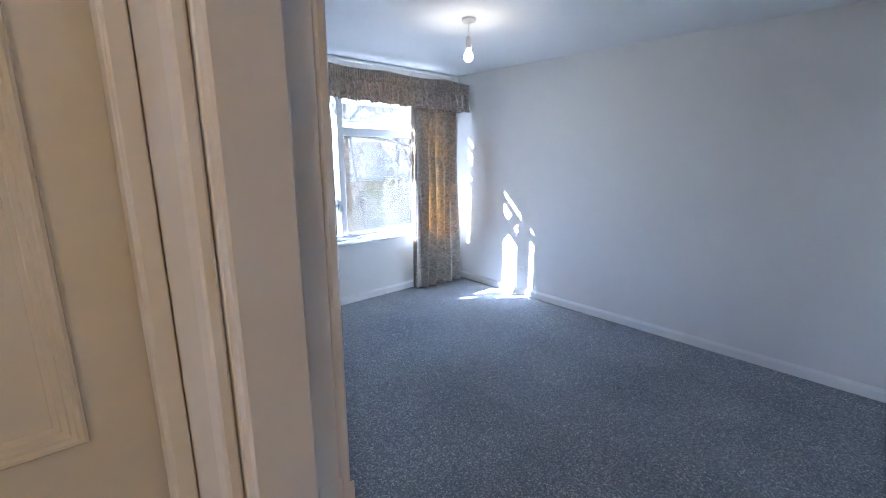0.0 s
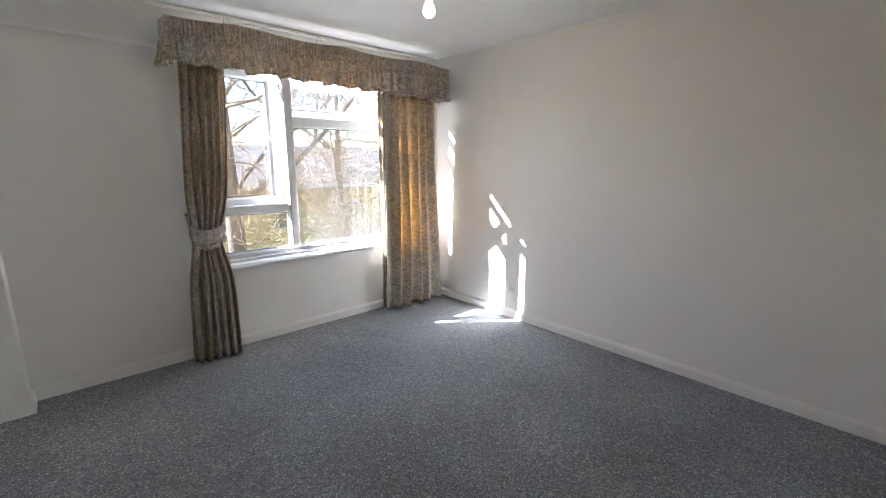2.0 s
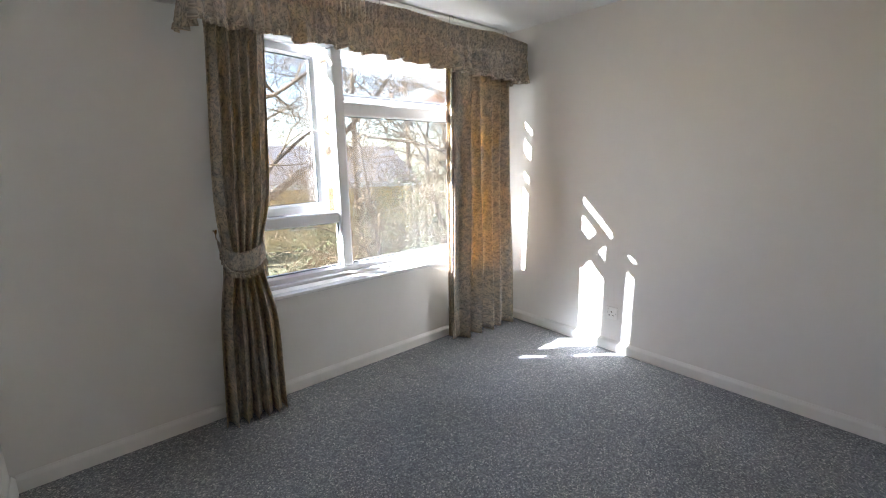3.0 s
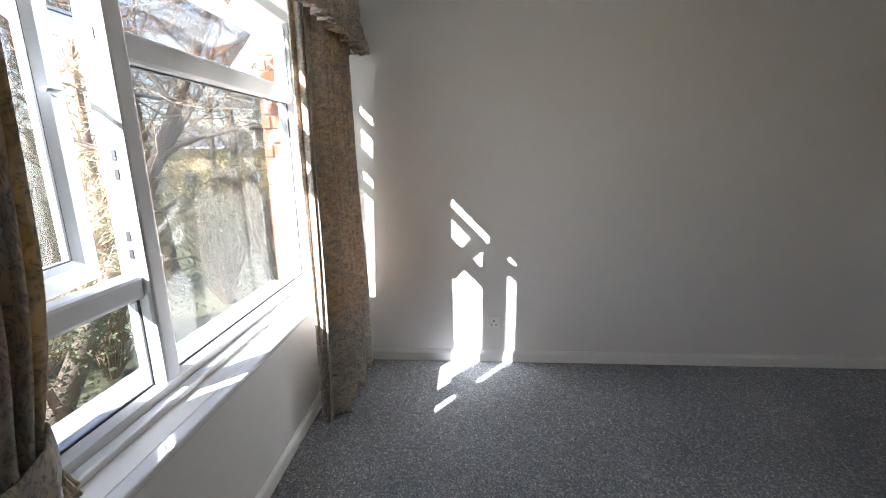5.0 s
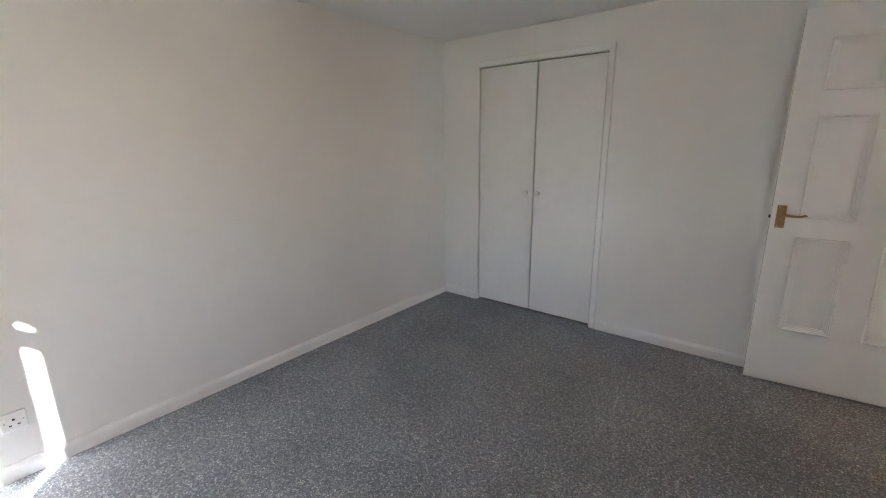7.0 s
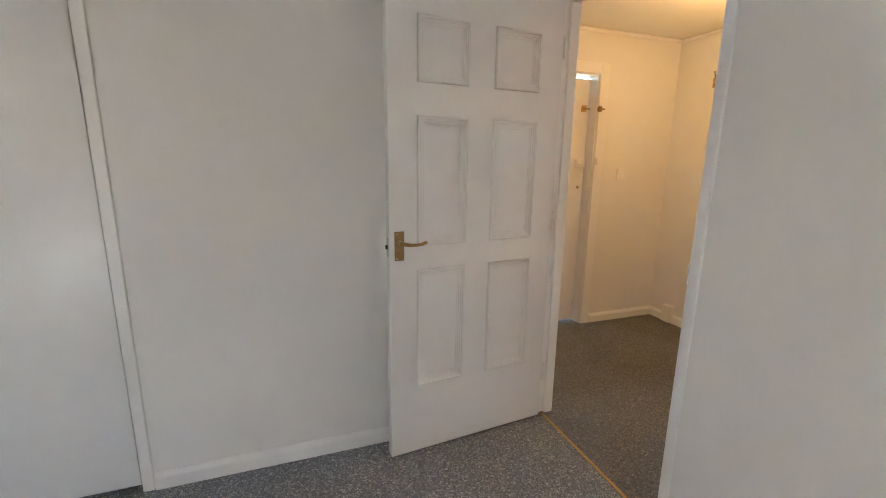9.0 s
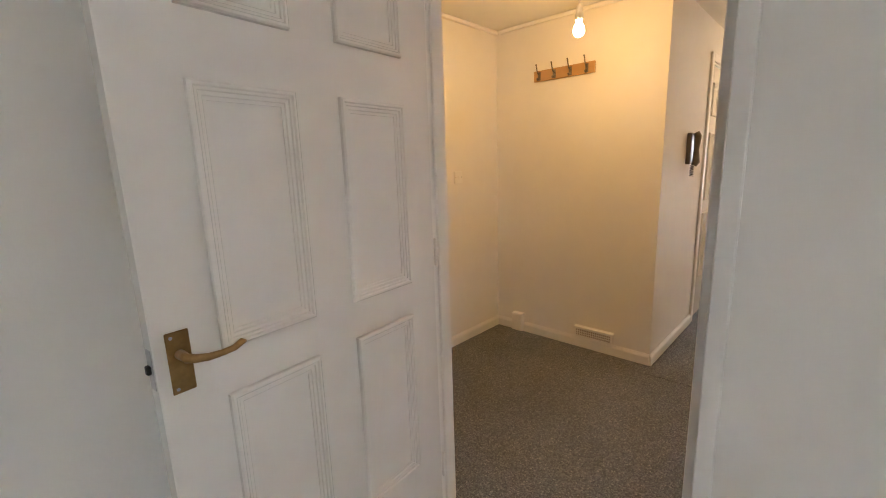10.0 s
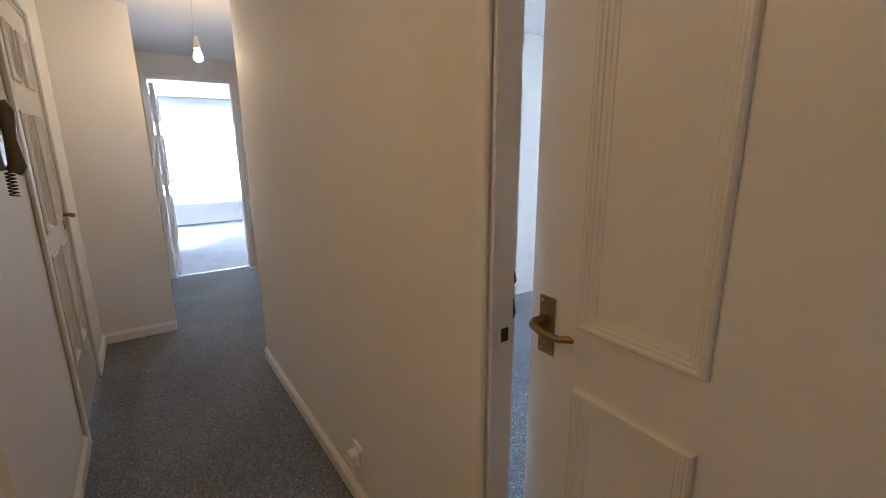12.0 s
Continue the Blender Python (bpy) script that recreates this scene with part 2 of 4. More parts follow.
def add_tube(bm, points, radii, n=10):
    """A tube along points, of one radius or a radius each, closed at both ends."""
    points = [Vector(p) for p in points]
    if not isinstance(radii, (list, tuple)):
        radii = [radii] * len(points)
    rings, side = [], None
    for i, p in enumerate(points):
        d = (points[min(i + 1, len(points) - 1)] - points[max(i - 1, 0)]).normalized()
        if side is None:
            side = d.orthogonal().normalized()
        side = (side - d * side.dot(d)).normalized()
        up = d.cross(side)
        rings.append([bm.verts.new(p + radii[i] * (math.cos(a) * side + math.sin(a) * up)) for a in (2 * math.pi * k / n for k in range(n))])
    for a, b in zip(rings, rings[1:]):
        for k in range(n):
            bm.faces.new((a[k], a[(k + 1) % n], b[(k + 1) % n], b[k]))
    bm.faces.new(rings[0][::-1])
    bm.faces.new(rings[-1])
    return bm


def tube(points, radii, n=10):
    return add_tube(bmesh.new(), points, radii, n)


def add_lathe(bm, profile, n=24):
    """A turned body about z from (radius, height) rows."""
    rings = [[bm.verts.new((max(r, 1e-4) * math.cos(2 * math.pi * k / n), max(r, 1e-4) * math.sin(2 * math.pi * k / n), z)) for k in range(n)] for r, z in profile]
    for a, b in zip(rings, rings[1:]):
        for k in range(n):
            bm.faces.new((a[k], a[(k + 1) % n], b[(k + 1) % n], b[k]))
    bm.faces.new(rings[0][::-1])
    bm.faces.new(rings[-1])
    return bm


def add_ring(bm, x0, x1, z0, z1, profile):
    """A mitred rectangular moulding in the xz plane: rows of (inset, y)."""
    loops = []
    for d, y in profile:
        loops.append([bm.verts.new(p) for p in ((x0 + d, y, z0 + d), (x1 - d, y, z0 + d), (x1 - d, y, z1 - d), (x0 + d, y, z1 - d))])
    for a, b in zip(loops, loops[1:]):
        for k in range(4):
            bm.faces.new((a[k], a[(k + 1) % 4], b[(k + 1) % 4], b[k]))
    return bm


def mesh_from(name, bm, mat, smooth=False):
    bmesh.ops.recalc_face_normals(bm, faces=bm.faces[:])
    me = bpy.data.meshes.new(name)
    bm.to_mesh(me)
    bm.free()
    me.materials.append(mat)
    if smooth:
        for p in me.polygons:
            p.use_smooth = True
    return me


def part(name, bm, mat, parent, label="", smooth=False):
    ob = new(name, mesh_from(name, bm, mat, smooth))
    ob.parent = parent
    return tagged(ob, label)


def solid(name, bm, mat, label="", category="", kind="", smooth=False, group=""):
    return tagged(new(name, mesh_from(name, bm, mat, smooth)), label, category, group, kind)


def empty(name, m, label, category, group="", kind=""):
    ob = new(name)
    ob.matrix_basis = m
    return tagged(ob, label, category, group, kind)


W, N, H, HH = 3.25, 3.98, 2.245, 2.30   # bedroom east and north walls, ceilings of bedroom and hall
DY0, DY1, DH = 0.04, 0.866, 2.06        # bedroom doorway
TOP = 2.45

# ---- large structure ----
solid("floor", boxes((-0.031, W + 0.1, -1.2, 4.02, -0.2, 0.0), (-3.4, -0.031, 1.175, 4.02, -0.2, 0.0)), CARPET, "grey-blue flecked carpet with pale tufts wall to wall", "carpet", "structure")
solid("floor_hall", boxes((-5.80, -0.0315, -1.2, 1.1745, -0.2, 0.0), (-5.80, -3.4005, 1.1745, 4.02, -0.2, 0.0)), HALL_CARPET, "darker grey flecked carpet of the hall and corridor", "carpet", "structure")
solid("floor_living_room", boxes((-10.0, -5.80, -1.6, 3.6, -0.2, 0.0)), CARPET, "grey carpet of the bright living room", "carpet", "structure")
solid("ceiling", boxes((-0.047, W + 0.05, -0.05, N + 0.1, H, H + 0.2)), CEIL, "white painted plaster bedroom ceiling", "ceiling", "structure")
solid("ceiling_hall", boxes((-5.80, -0.048, -1.2, 4.0, HH, HH + 0.2)), CEIL, "white painted plaster hall ceiling", "ceiling", "structure")
solid("ceiling_living_room", boxes((-10.0, -5.801, -1.6, 3.6, HH, HH + 0.2)), CEIL, "white painted living room ceiling", "ceiling", "structure")

solid("wall_east", boxes((W, W + 0.1, -0.1, N, 0, TOP)), WALL, "plain off-white painted plaster wall", "wall", "structure")
solid("wall_south", boxes((0.0, 1.83, -0.1, 0, 0, TOP), (2.87, W, -0.1, 0, 0, TOP), (1.83, 2.87, -0.1, 0, 2.0, TOP)), WALL,
      "off-white painted wall round the built-in wardrobe", "wall", "structure")
solid("wall_west", boxes((-0.095, 0, -1.085, DY0 - 0.03, 0, TOP), (-0.095, 0.010, DY1 + 0.03, N, 0, TOP), (-0.095, 0, DY0 - 0.03, DY1 + 0.03, DH + 0.03, TOP)), WALL,
      "off-white painted wall with the bedroom doorway", "wall", "structure")
WX0, WX1, WZ0, WZ1 = 1.20, 3.035, 0.60, 2.012
solid("wall_north", boxes((-0.095, WX0, N, 4.20, 0, TOP), (WX1, W + 0.1, N, 4.20, 0, TOP), (WX0, WX1, N, 4.20, 0, WZ0), (WX0, WX1, N, 4.20, WZ1, TOP)), WALL,
      "off-white painted wall with the bedroom window", "wall", "structure")
BX1 = 3.06
# unseen pier added left of the window, out to y 4.50, to block sun
outer = solid("wall_north_outer", boxes((-3.4, -2.42, 4.20, 4.30, -2.8, TOP + 0.4), (-0.78, 1.24, 4.20, 4.50, -2.8, TOP + 0.4), (BX1 + 0.012, 5.2, 4.20, 4.31, -2.8, TOP + 0.4),
      (1.24, BX1 + 0.012, 4.20, 4.30, -2.8, WZ0 - 0.03), (1.24, BX1 + 0.012, 4.20, 4.30, 2.2, TOP + 0.4),
      (-2.42, -0.78, 4.20, 4.30, -2.8, 0.6), (-2.42, -0.78, 4.20, 4.30, 1.99, TOP + 0.4)), MORTAR,
      "orange brick outer wall of the block of flats", "wall", "structure")
solid("wall_boxing", boxes((0.0, 0.208, 3.82, N, 0, H), bevel=0.003), WALL, "off-white boxed-in pipe corner", "boxing", "structure")

# hall, corridor, second bedroom and living room shells
solid("wall_hall_south", boxes((-1.926, -1.08, -1.085, -0.985, 0, TOP), (-0.25, -0.095, -1.085, -0.985, 0, TOP), (-1.08, -0.25, -1.085, -0.985, 2.01, TOP)), WALL,
      "cream painted hall wall round the front door", "wall", "structure")
solid("wall_hall_west", boxes((-1.926, -1.826, -0.985, 0.229, 0, TOP)), WALL, "cream painted hall wall behind the coat rail", "wall", "structure")
solid("wall_corridor_south", boxes((-2.825, -1.926, 0.129, 0.229, 0, TOP), (-4.252, -3.615, 0.129, 0.229, 0, TOP), (-3.615, -2.825, 0.129, 0.229, 2.05, TOP)), WALL,
      "off-white corridor wall with a panelled door", "wall", "structure")
solid("wall_pier", boxes((-4.252, -4.152, 0.229, 0.687, 0, TOP), (-5.75, -4.252, 0.587, 0.687, 0, TOP)), WALL, "off-white corridor pier beside the living room", "wall", "structure")
solid("wall_corridor_north", boxes((-3.255, -1.06, 1.144, 1.206, 0, TOP), (-1.06, -0.0955, 1.144, 1.206, DH + 0.03, TOP), (-3.255, -3.19, 1.206, 4.19, 0, TOP)), WALL,
      "off-white corridor wall beside the second bedroom door", "wall", "structure")
solid("wall_corridor_end", boxes((-5.75, -3.255, 2.0, 2.1, 0, TOP)), WALL, "plain off-white wall at the corridor's turn", "wall", "structure")
solid("wall_living_east", boxes((-5.85, -5.75, -1.6, 0.758, 0, TOP), (-5.85, -5.75, 1.56, 3.6, 0, TOP), (-5.85, -5.75, 0.758, 1.56, 2.08, TOP)), WALL,
      "off-white wall with the living room doorway", "wall", "structure")
solid("wall_living", boxes((-10.0, -5.85, -1.7, -1.6, 0, TOP), (-10.0, -5.85, 3.6, 3.7, 0, TOP), (-9.90, -9.75, -1.6, -0.2, 0, TOP), (-9.90, -9.75, 3.2, 3.6, 0, TOP),
      (-9.90, -9.75, -0.2, 3.2, 0, 0.52), (-9.90, -9.75, -0.2, 3.2, 2.12, TOP)), WALL, "off-white living room walls with a wide window", "wall", "structure")
solid("wall_bedroom_two_north", boxes((-3.19, -2.4, N, 4.19, 0, TOP), (-0.8, -0.095, N, 4.19, 0, TOP), (-2.4, -0.8, N, 4.19, 0, 0.6), (-2.4, -0.8, N, 4.19, 1.98, TOP)), WALL,
      "off-white wall with the second bedroom's window", "wall", "structure")


# ---- skirting, architraves, cornices ----
def skirting(name, x0, y0, x1, y1, nx, ny, h=0.075, t=0.016):
    """A moulded board from one floor point to another; (nx, ny) points into the room."""
    bm = bmesh.new()
    prof = ((0, 0), (t, 0), (t, h * 0.72), (t * 0.75, h * 0.84), (t * 0.45, h * 0.92), (t * 0.3, h), (0, h))
    a = [bm.verts.new((x0 + nx * d, y0 + ny * d, z)) for d, z in prof]
    b = [bm.verts.new((x1 + nx * d, y1 + ny * d, z)) for d, z in prof]
    k = len(prof)
    for i in range(k):
        bm.faces.new((a[i], a[(i + 1) % k], b[(i + 1) % k], b[i]))
    bm.faces.new(a[::-1])
    bm.faces.new(b)
    return solid(name, bm, TRIM, "white gloss painted moulded skirting board", "skirting", "structure")


G = 0.002
skirting("baseboard_east", W - G, 0.018, W - G, N - 0.018, -1, 0)
skirting("baseboard_south", 0.02, G, 1.784, G, 0, 1)
skirting("baseboard_south_corner", 2.885, G, W - G, G, 0, 1)
skirting("baseboard_north", 0.226, N - G, W - G, N - G, 0, -1)
skirting("baseboard_boxing_side", 0.21, 3.82, 0.21, N - G, 1, 0)
skirting("baseboard_boxing_face", 0.044, 3.818, 0.226, 3.818, 0, -1)
skirting("baseboard_west", 0.010 + G, DY1 + 0.045, 0.010 + G, 3.80, 1, 0)
skirting("baseboard_hall_west", -1.826 + G, -0.985, -1.826 + G, 0.229, 1, 0)
skirting("baseboard_hall_south", -1.826, -0.985 + G, -1.142, -0.985 + G, 0, 1)
skirting("baseboard_corridor_south", -1.81, 0.229 + G, -2.788, 0.229 + G, 0, 1)
skirting("baseboard_corridor_south_far", -3.652, 0.229 + G, -4.15, 0.229 + G, 0, 1)
skirting("baseboard_pier", -4.152 + G, 0.246, -4.152 + G, 0.687, 1, 0)
skirting("baseboard_corridor_north", -3.255, 1.144 - G, -1.05, 1.144 - G, 0, -1)
skirting("baseboard_hall_east", -0.095 - G, -0.98, -0.095 - G, -0.02, -1, 0)
skirting("baseboard_bedroom_two", -3.19 + G, 1.25, -3.19 + G, N, 1, 0)
skirting("baseboard_bedroom_two_north", -3.17, N - G, -0.1, N - G, 0, -1)


def door_lining(name, along, a0, a1, f0, f1, head, arch=(1, 1), proud=0.015, wide=0.045, jamb=0.03, skip=()):
    """A door frame: linings, stops and architraves. along: 'x' or 'y', the way the wall runs; a0..a1 the clear opening; f0..f1 the wall's faces."""
    ob = empty(name, pose(0, 0, 0), "white gloss painted door frame with architraves", "door frame", kind="structure")

    def bar(nm, a, b, p, q, z0, z1, bev=0.003):
        r = (a, b, p, q, z0, z1) if along == "x" else (p, q, a, b, z0, z1)
        part(nm, boxes(r, bevel=bev), TRIM, ob)

    bar("lining", a0 - jamb, a0, f0, f1, 0, head)
    bar("lining", a1, a1 + jamb, f0, f1, 0, head)
    bar("head_lining", a0 - jamb, a1 + jamb, f0, f1, head, head + jamb)
    for side, f, s in ((0, f0, -1), (1, f1, 1)):
        if not arch[side]:
            continue
        p, q = sorted((f + s * 0.001, f + s * proud))
        if (side, 0) not in skip:
            bar("architrave", a0 - wide, a0 - 0.008, p, q, 0, head + wide, 0.004)
        if (side, 1) not in skip:
            bar("architrave", a1 + 0.008, a1 + wide, p, q, 0, head + wide, 0.004)
        bar("head_architrave", a0 - 0.008, a1 + 0.008, p, q, head + 0.008, head + wide, 0.004)
    return ob


frame_1 = empty("door_frame_1", pose(0, 0, 0), "white gloss painted door frame with architraves", "door frame", kind="structure")
for nm, r in (("lining", (-0.0945, -0.001, DY0 - 0.03, DY0, 0, DH)), ("lining", (-0.0945, 0.0095, DY1, DY1 + 0.03, 0, DH)), ("head_lining", (-0.0945, -0.001, DY0 - 0.03, DY1 + 0.03, DH, DH + 0.03)),
              ("stop", (-0.094, -0.030, DY1 - 0.026, DY1 - 0.0005, 0, DH - 0.012)), ("stop", (-0.094, -0.044, DY0 + 0.0005, DY0 + 0.014, 0, DH - 0.012)), ("head_stop", (-0.094, -0.044, DY0, DY1, DH - 0.012, DH - 0.0005)),
              ("architrave", (0.0105, 0.024, DY1 + 0.002, DY1 + 0.038, 0, DH + 0.045)), ("architrave", (0.0005, 0.016, DY0 - 0.036, DY0 - 0.006, 0, DH + 0.045)), ("head_architrave", (0.0005, 0.016, DY0 - 0.006, DY1 + 0.002, DH + 0.006, DH + 0.045)),
              ("architrave", (-0.110, -0.096, DY1 + 0.006, DY1 + 0.045, 0, DH + 0.045)), ("architrave", (-0.110, -0.096, DY0 - 0.045, DY0 - 0.006, 0, DH + 0.045)), ("head_architrave", (-0.110, -0.096, DY0 - 0.006, DY1 + 0.006, DH + 0.006, DH + 0.045))):
    part(nm, boxes(r, bevel=0.003), TRIM, frame_1)
strike = part("strike_plate", boxes((-0.020, 0.010, DY1 - 0.0022, DY1 + 0.001, 0.965, 1.05), bevel=0.0008), PLASTIC, frame_1, "painted-over strike plate")
part("latch_hole", boxes((-0.014, 0.003, DY1 - 0.0036, DY1 - 0.0023, 0.972, 0.998)), BLACK, strike)
part("strike_lip", boxes((0.010, 0.026, DY1 - 0.002, DY1 + 0.0015, 0.975, 1.035), bevel=0.0008), PLASTIC, strike)

frame_2 = door_lining("door_frame_2", "x", -1.03, -0.126, 1.1442, 1.2058, DH, skip=((0, 1), (1, 1)))
part("hinge_architrave", boxes((-0.124, -0.097, 1.130, 1.143, 0, DH + 0.045), bevel=0.003), TRIM, frame_2)
strike = part("strike_plate", boxes((-1.0315, -1.0285, 1.165, 1.198, 0.94, 1.04), bevel=0.0008), PLASTIC, frame_2, "painted-over strike plate")
part("latch_hole", boxes((-1.0295, -1.0275, 1.170, 1.190, 0.955, 0.985)), BLACK, strike)

for x, y, z, w, h in ((-1.029, 1.2045, 1.00, 0.006, 0.045), (-1.029, 1.2045, 1.075, 0.005, 0.030)):
    chip = bmesh.new()
    add_tube(chip, [(x, y, z), (x + 0.001, y + 0.002, z + h * 0.3), (x, y + 0.001, z + h * 0.6), (x, y, z + h)], [0.001, w * 0.6, w * 0.35, 0.001], 6)
    part("chip", chip, SPLINTER, frame_2, "splintered edge of the frame")
frame_3 = door_lining("door_frame_3", "x", -3.585, -2.855, 0.129, 0.229, 2.02, arch=(0, 1), wide=0.065, proud=0.018)
frame_4 = door_lining("door_frame_4", "y", 0.788, 1.53, -5.85, -5.75, 2.05, arch=(0, 1), wide=0.06)
frame_5 = door_lining("door_frame_5", "x", -1.05, -0.28, -1.12, -0.985, 1.98, arch=(0, 1), wide=0.085, proud=0.02)

solid("threshold_strip", boxes((-0.038, -0.024, DY0, DY1, 0.0005, 0.005), bevel=0.002), STRIP, "worn brass carpet strip across the doorway", "threshold", "structure")
seam = bmesh.new()
add_tube(seam, [(-1.69 + 0.006 * math.sin(k * 1.7), 0.245 + 0.88 * k / 24, 0.0005) for k in range(25)], [0.0035 + 0.001 * math.sin(k * 2.3) for k in range(25)], 6)
solid("trim_carpet_seam", seam, HALL_CARPET, "slightly raised seam where two carpets meet", "carpet seam", "structure")
solid("threshold_living_room", boxes((-5.83, -5.80, 0.79, 1.53, 0.0005, 0.008), bevel=0.003), STEEL, "metal carpet strip at the living room door", "threshold", "structure")
solid("trim_wall_ledge", boxes((0.21, 1.06, N - 0.014, N - G, 1.983, 2.003), bevel=0.004), TRIM, "thin white painted ledge beside the window", "trim", "structure")
solid("trim_curtain_batten", boxes((0.30, 3.14, N - 0.022, N - G, 2.212, 2.236), bevel=0.005), TRIM, "white painted batten along the ceiling over the window", "trim", "structure")
for nm, r in (("trim_cornice_south", (-1.826, -0.1, -0.983, -0.957, HH - 0.028, HH - G)), ("trim_cornice_west", (-1.824, -1.80, -0.955, 0.229, HH - 0.028, HH - G))):
    solid(nm, boxes(r, bevel=0.007, seg=2), TRIM, "small white cornice bead at the hall ceiling", "cornice", "structure")


# ---- doors ----
WIDE_PANELS = [(x0, x1, z0, z1) for x0, x1 in ((0.10, 0.335), (0.554, 0.785)) for z0, z1 in ((0.345, 0.897), (1.018, 1.60), (1.72, 1.92))]
PANELS = [(x0, x1, z0, z1) for x0, x1 in ((0.122, 0.352), (0.475, 0.705)) for z0, z1 in ((0.345, 0.888), (0.99, 1.52), (1.645, 1.89))]
MOULD = ((0, 0), (0.001, 0.009), (0.005, 0.013), (0.010, 0.013), (0.013, 0.009), (0.018, 0.009), (0.020, 0.0055), (0.027, 0.005), (0.029, 0.0025), (0.036, 0.002), (0.037, -0.002))


def lever(leaf, side, mat=BRASS, x=0.783, z=0.995, flip=1):
    """A scrolled lever on a long plate; side is +1 or -1 for the face."""
    y = 0.0 if side > 0 else -0.04
    holder = part("handle_plate", boxes((x - 0.021, x + 0.021, min(y, y + side * 0.004), max(y, y + side * 0.004), z - 0.062, z + 0.062), bevel=0.0015), mat, leaf, "aged brass backplate")
    s = side
    pts = [(x, y + s * 0.002, z + 0.016), (x, y + s * 0.036, z + 0.016), (x - flip * 0.008, y + s * 0.050, z + 0.016), (x - flip * 0.03, y + s * 0.054, z + 0.012),
           (x - flip * 0.055, y + s * 0.055, z + 0.011), (x - flip * 0.080, y + s * 0.054, z + 0.012), (x - flip * 0.098, y + s * 0.050, z + 0.018), (x - flip * 0.106, y + s * 0.047, z + 0.015)]
    part("lever", tube(pts, [0.010, 0.009, 0.0085, 0.0075, 0.0065, 0.0065, 0.007, 0.004], 10), mat, holder, "scrolled brass lever", True)
    for dz in (-0.052, 0.052):
        part("screw", tube([(x + 0.012, y + s * 0.004, z + dz), (x + 0.012, y + s * 0.0055, z + dz)], 0.0035, 8), STEEL, holder)


def panel_door(name, m, label, width=0.826, height=2.04, faces=(1, -1), handle=True, hx=0.783, flip=1, panels=None):
    """A flush leaf with six planted mouldings a face. Local: hinge edge at x 0, faces at y 0 and -0.04."""
    ob = empty(name, m, label, "door")
    leaf = part("leaf", boxes((0, width, -0.04, 0, 0.010, height), bevel=0.002), DOOR, ob)
    k = width / 0.826
    for s in faces:
        for x0, x1, z0, z1 in panels or PANELS:
            prof = [(d, (h if s > 0 else -0.04 - h)) for d, h in MOULD]
            part("panel_moulding", add_ring(bmesh.new(), x0 * (1 if panels else k), x1 * (1 if panels else k), z0, z1, prof), DOOR, leaf)
    if handle:
        for s in faces:
            lever(ob, s, x=hx * k, flip=flip)
    part("latch_plate", boxes((width - 0.001, width + 0.0012, -0.031, -0.009, 0.95, 1.03)), STEEL, ob)
    part("latch", boxes((width + 0.001, width + 0.009, -0.026, -0.014, 0.982, 1.0), bevel=0.002), BLACK, ob)
    for z in (0.22, 1.02, 1.80):
        part("hinge", tube([(-0.004, 0.006, z), (-0.004, 0.006, z + 0.09)], 0.006, 10), TRIM, ob, "painted butt hinge", True)
    return ob


panel_door("door_1", pose(0.001, 0.071, 0, 0, 0, 5.4), "white gloss six-panel door standing open by the wall")
panel_door("door_2", pose(-0.106, 1.249, 0) @ Matrix.Diagonal((-1, 1, 1, 1)) @ pose(0, 0, 0, 0, 0, 2.4),
           "white gloss six-panel door standing ajar to a bright bedroom", width=0.912, panels=WIDE_PANELS)
panel_door("door_3", pose(-2.857, 0.224, 0) @ Matrix.Diagonal((-1, 1, 1, 1)), "white six-panel door closed in the corridor", width=0.726, height=2.01, faces=(1,), flip=1)
panel_door("door_4", pose(-5.852, 0.80, 0, 0, 0, 176), "white six-panel door folded open into the living room", width=0.74, height=2.03)


def front_door():
    ob = empty("door_5", pose(-0.285, -1.068, 0), "white flush front door with black letter slot and peephole", "door")
    part("leaf", boxes((-0.76, 0, -0.045, 0, 0.012, 1.965), bevel=0.002), DOOR, ob)
    box = part("letter_plate", boxes((-0.49, -0.21, 0.0005, 0.006, 1.085, 1.165), bevel=0.002), PLASTIC, ob, "white letter plate with a black slot")
    part("slot", boxes((-0.48, -0.22, 0.006, 0.009, 1.108, 1.160), bevel=0.001), BLACK, box)
    part("peephole", tube([(-0.38, 0, 1.52), (-0.38, 0.006, 1.52)], 0.008, 12), BRASS, ob)
    lock = part("night_latch", boxes((-0.745, -0.66, 0.0005, 0.03, 1.30, 1.36), bevel=0.006, seg=2), PLASTIC, ob, "cream night latch")
    part("latch_knob", tube([(-0.69, 0.03, 1.33), (-0.69, 0.048, 1.33)], 0.016, 14), PLASTIC, lock, "", True)
    bolt = part("bolt", boxes((-0.735, -0.69, 0.0005, 0.010, 1.72, 1.77), bevel=0.002), STRIP, ob, "small brass door bolt")
    part("bolt_rod", tube([(-0.70, 0.012, 1.745), (-0.79, 0.012, 1.745)], 0.005, 8), BRASS, bolt, "", True)
    part("keyhole", tube([(-0.71, 0, 1.14), (-0.71, 0.004, 1.14)], 0.012, 12), BRASS, ob)


front_door()
keep = part("latch_keep", boxes((-1.092, -1.052, -0.9645, -0.930, 1.325, 1.375), bevel=0.006, seg=2), PLASTIC, frame_5, "cream latch keep on the frame")
part("bolt_staple", tube([(-1.03, -0.945, 1.735), (-1.055, -0.945, 1.735), (-1.098, -0.945, 1.735)], [0.006, 0.006, 0.005], 8), BRASS, frame_5, "brass bolt staple", True)
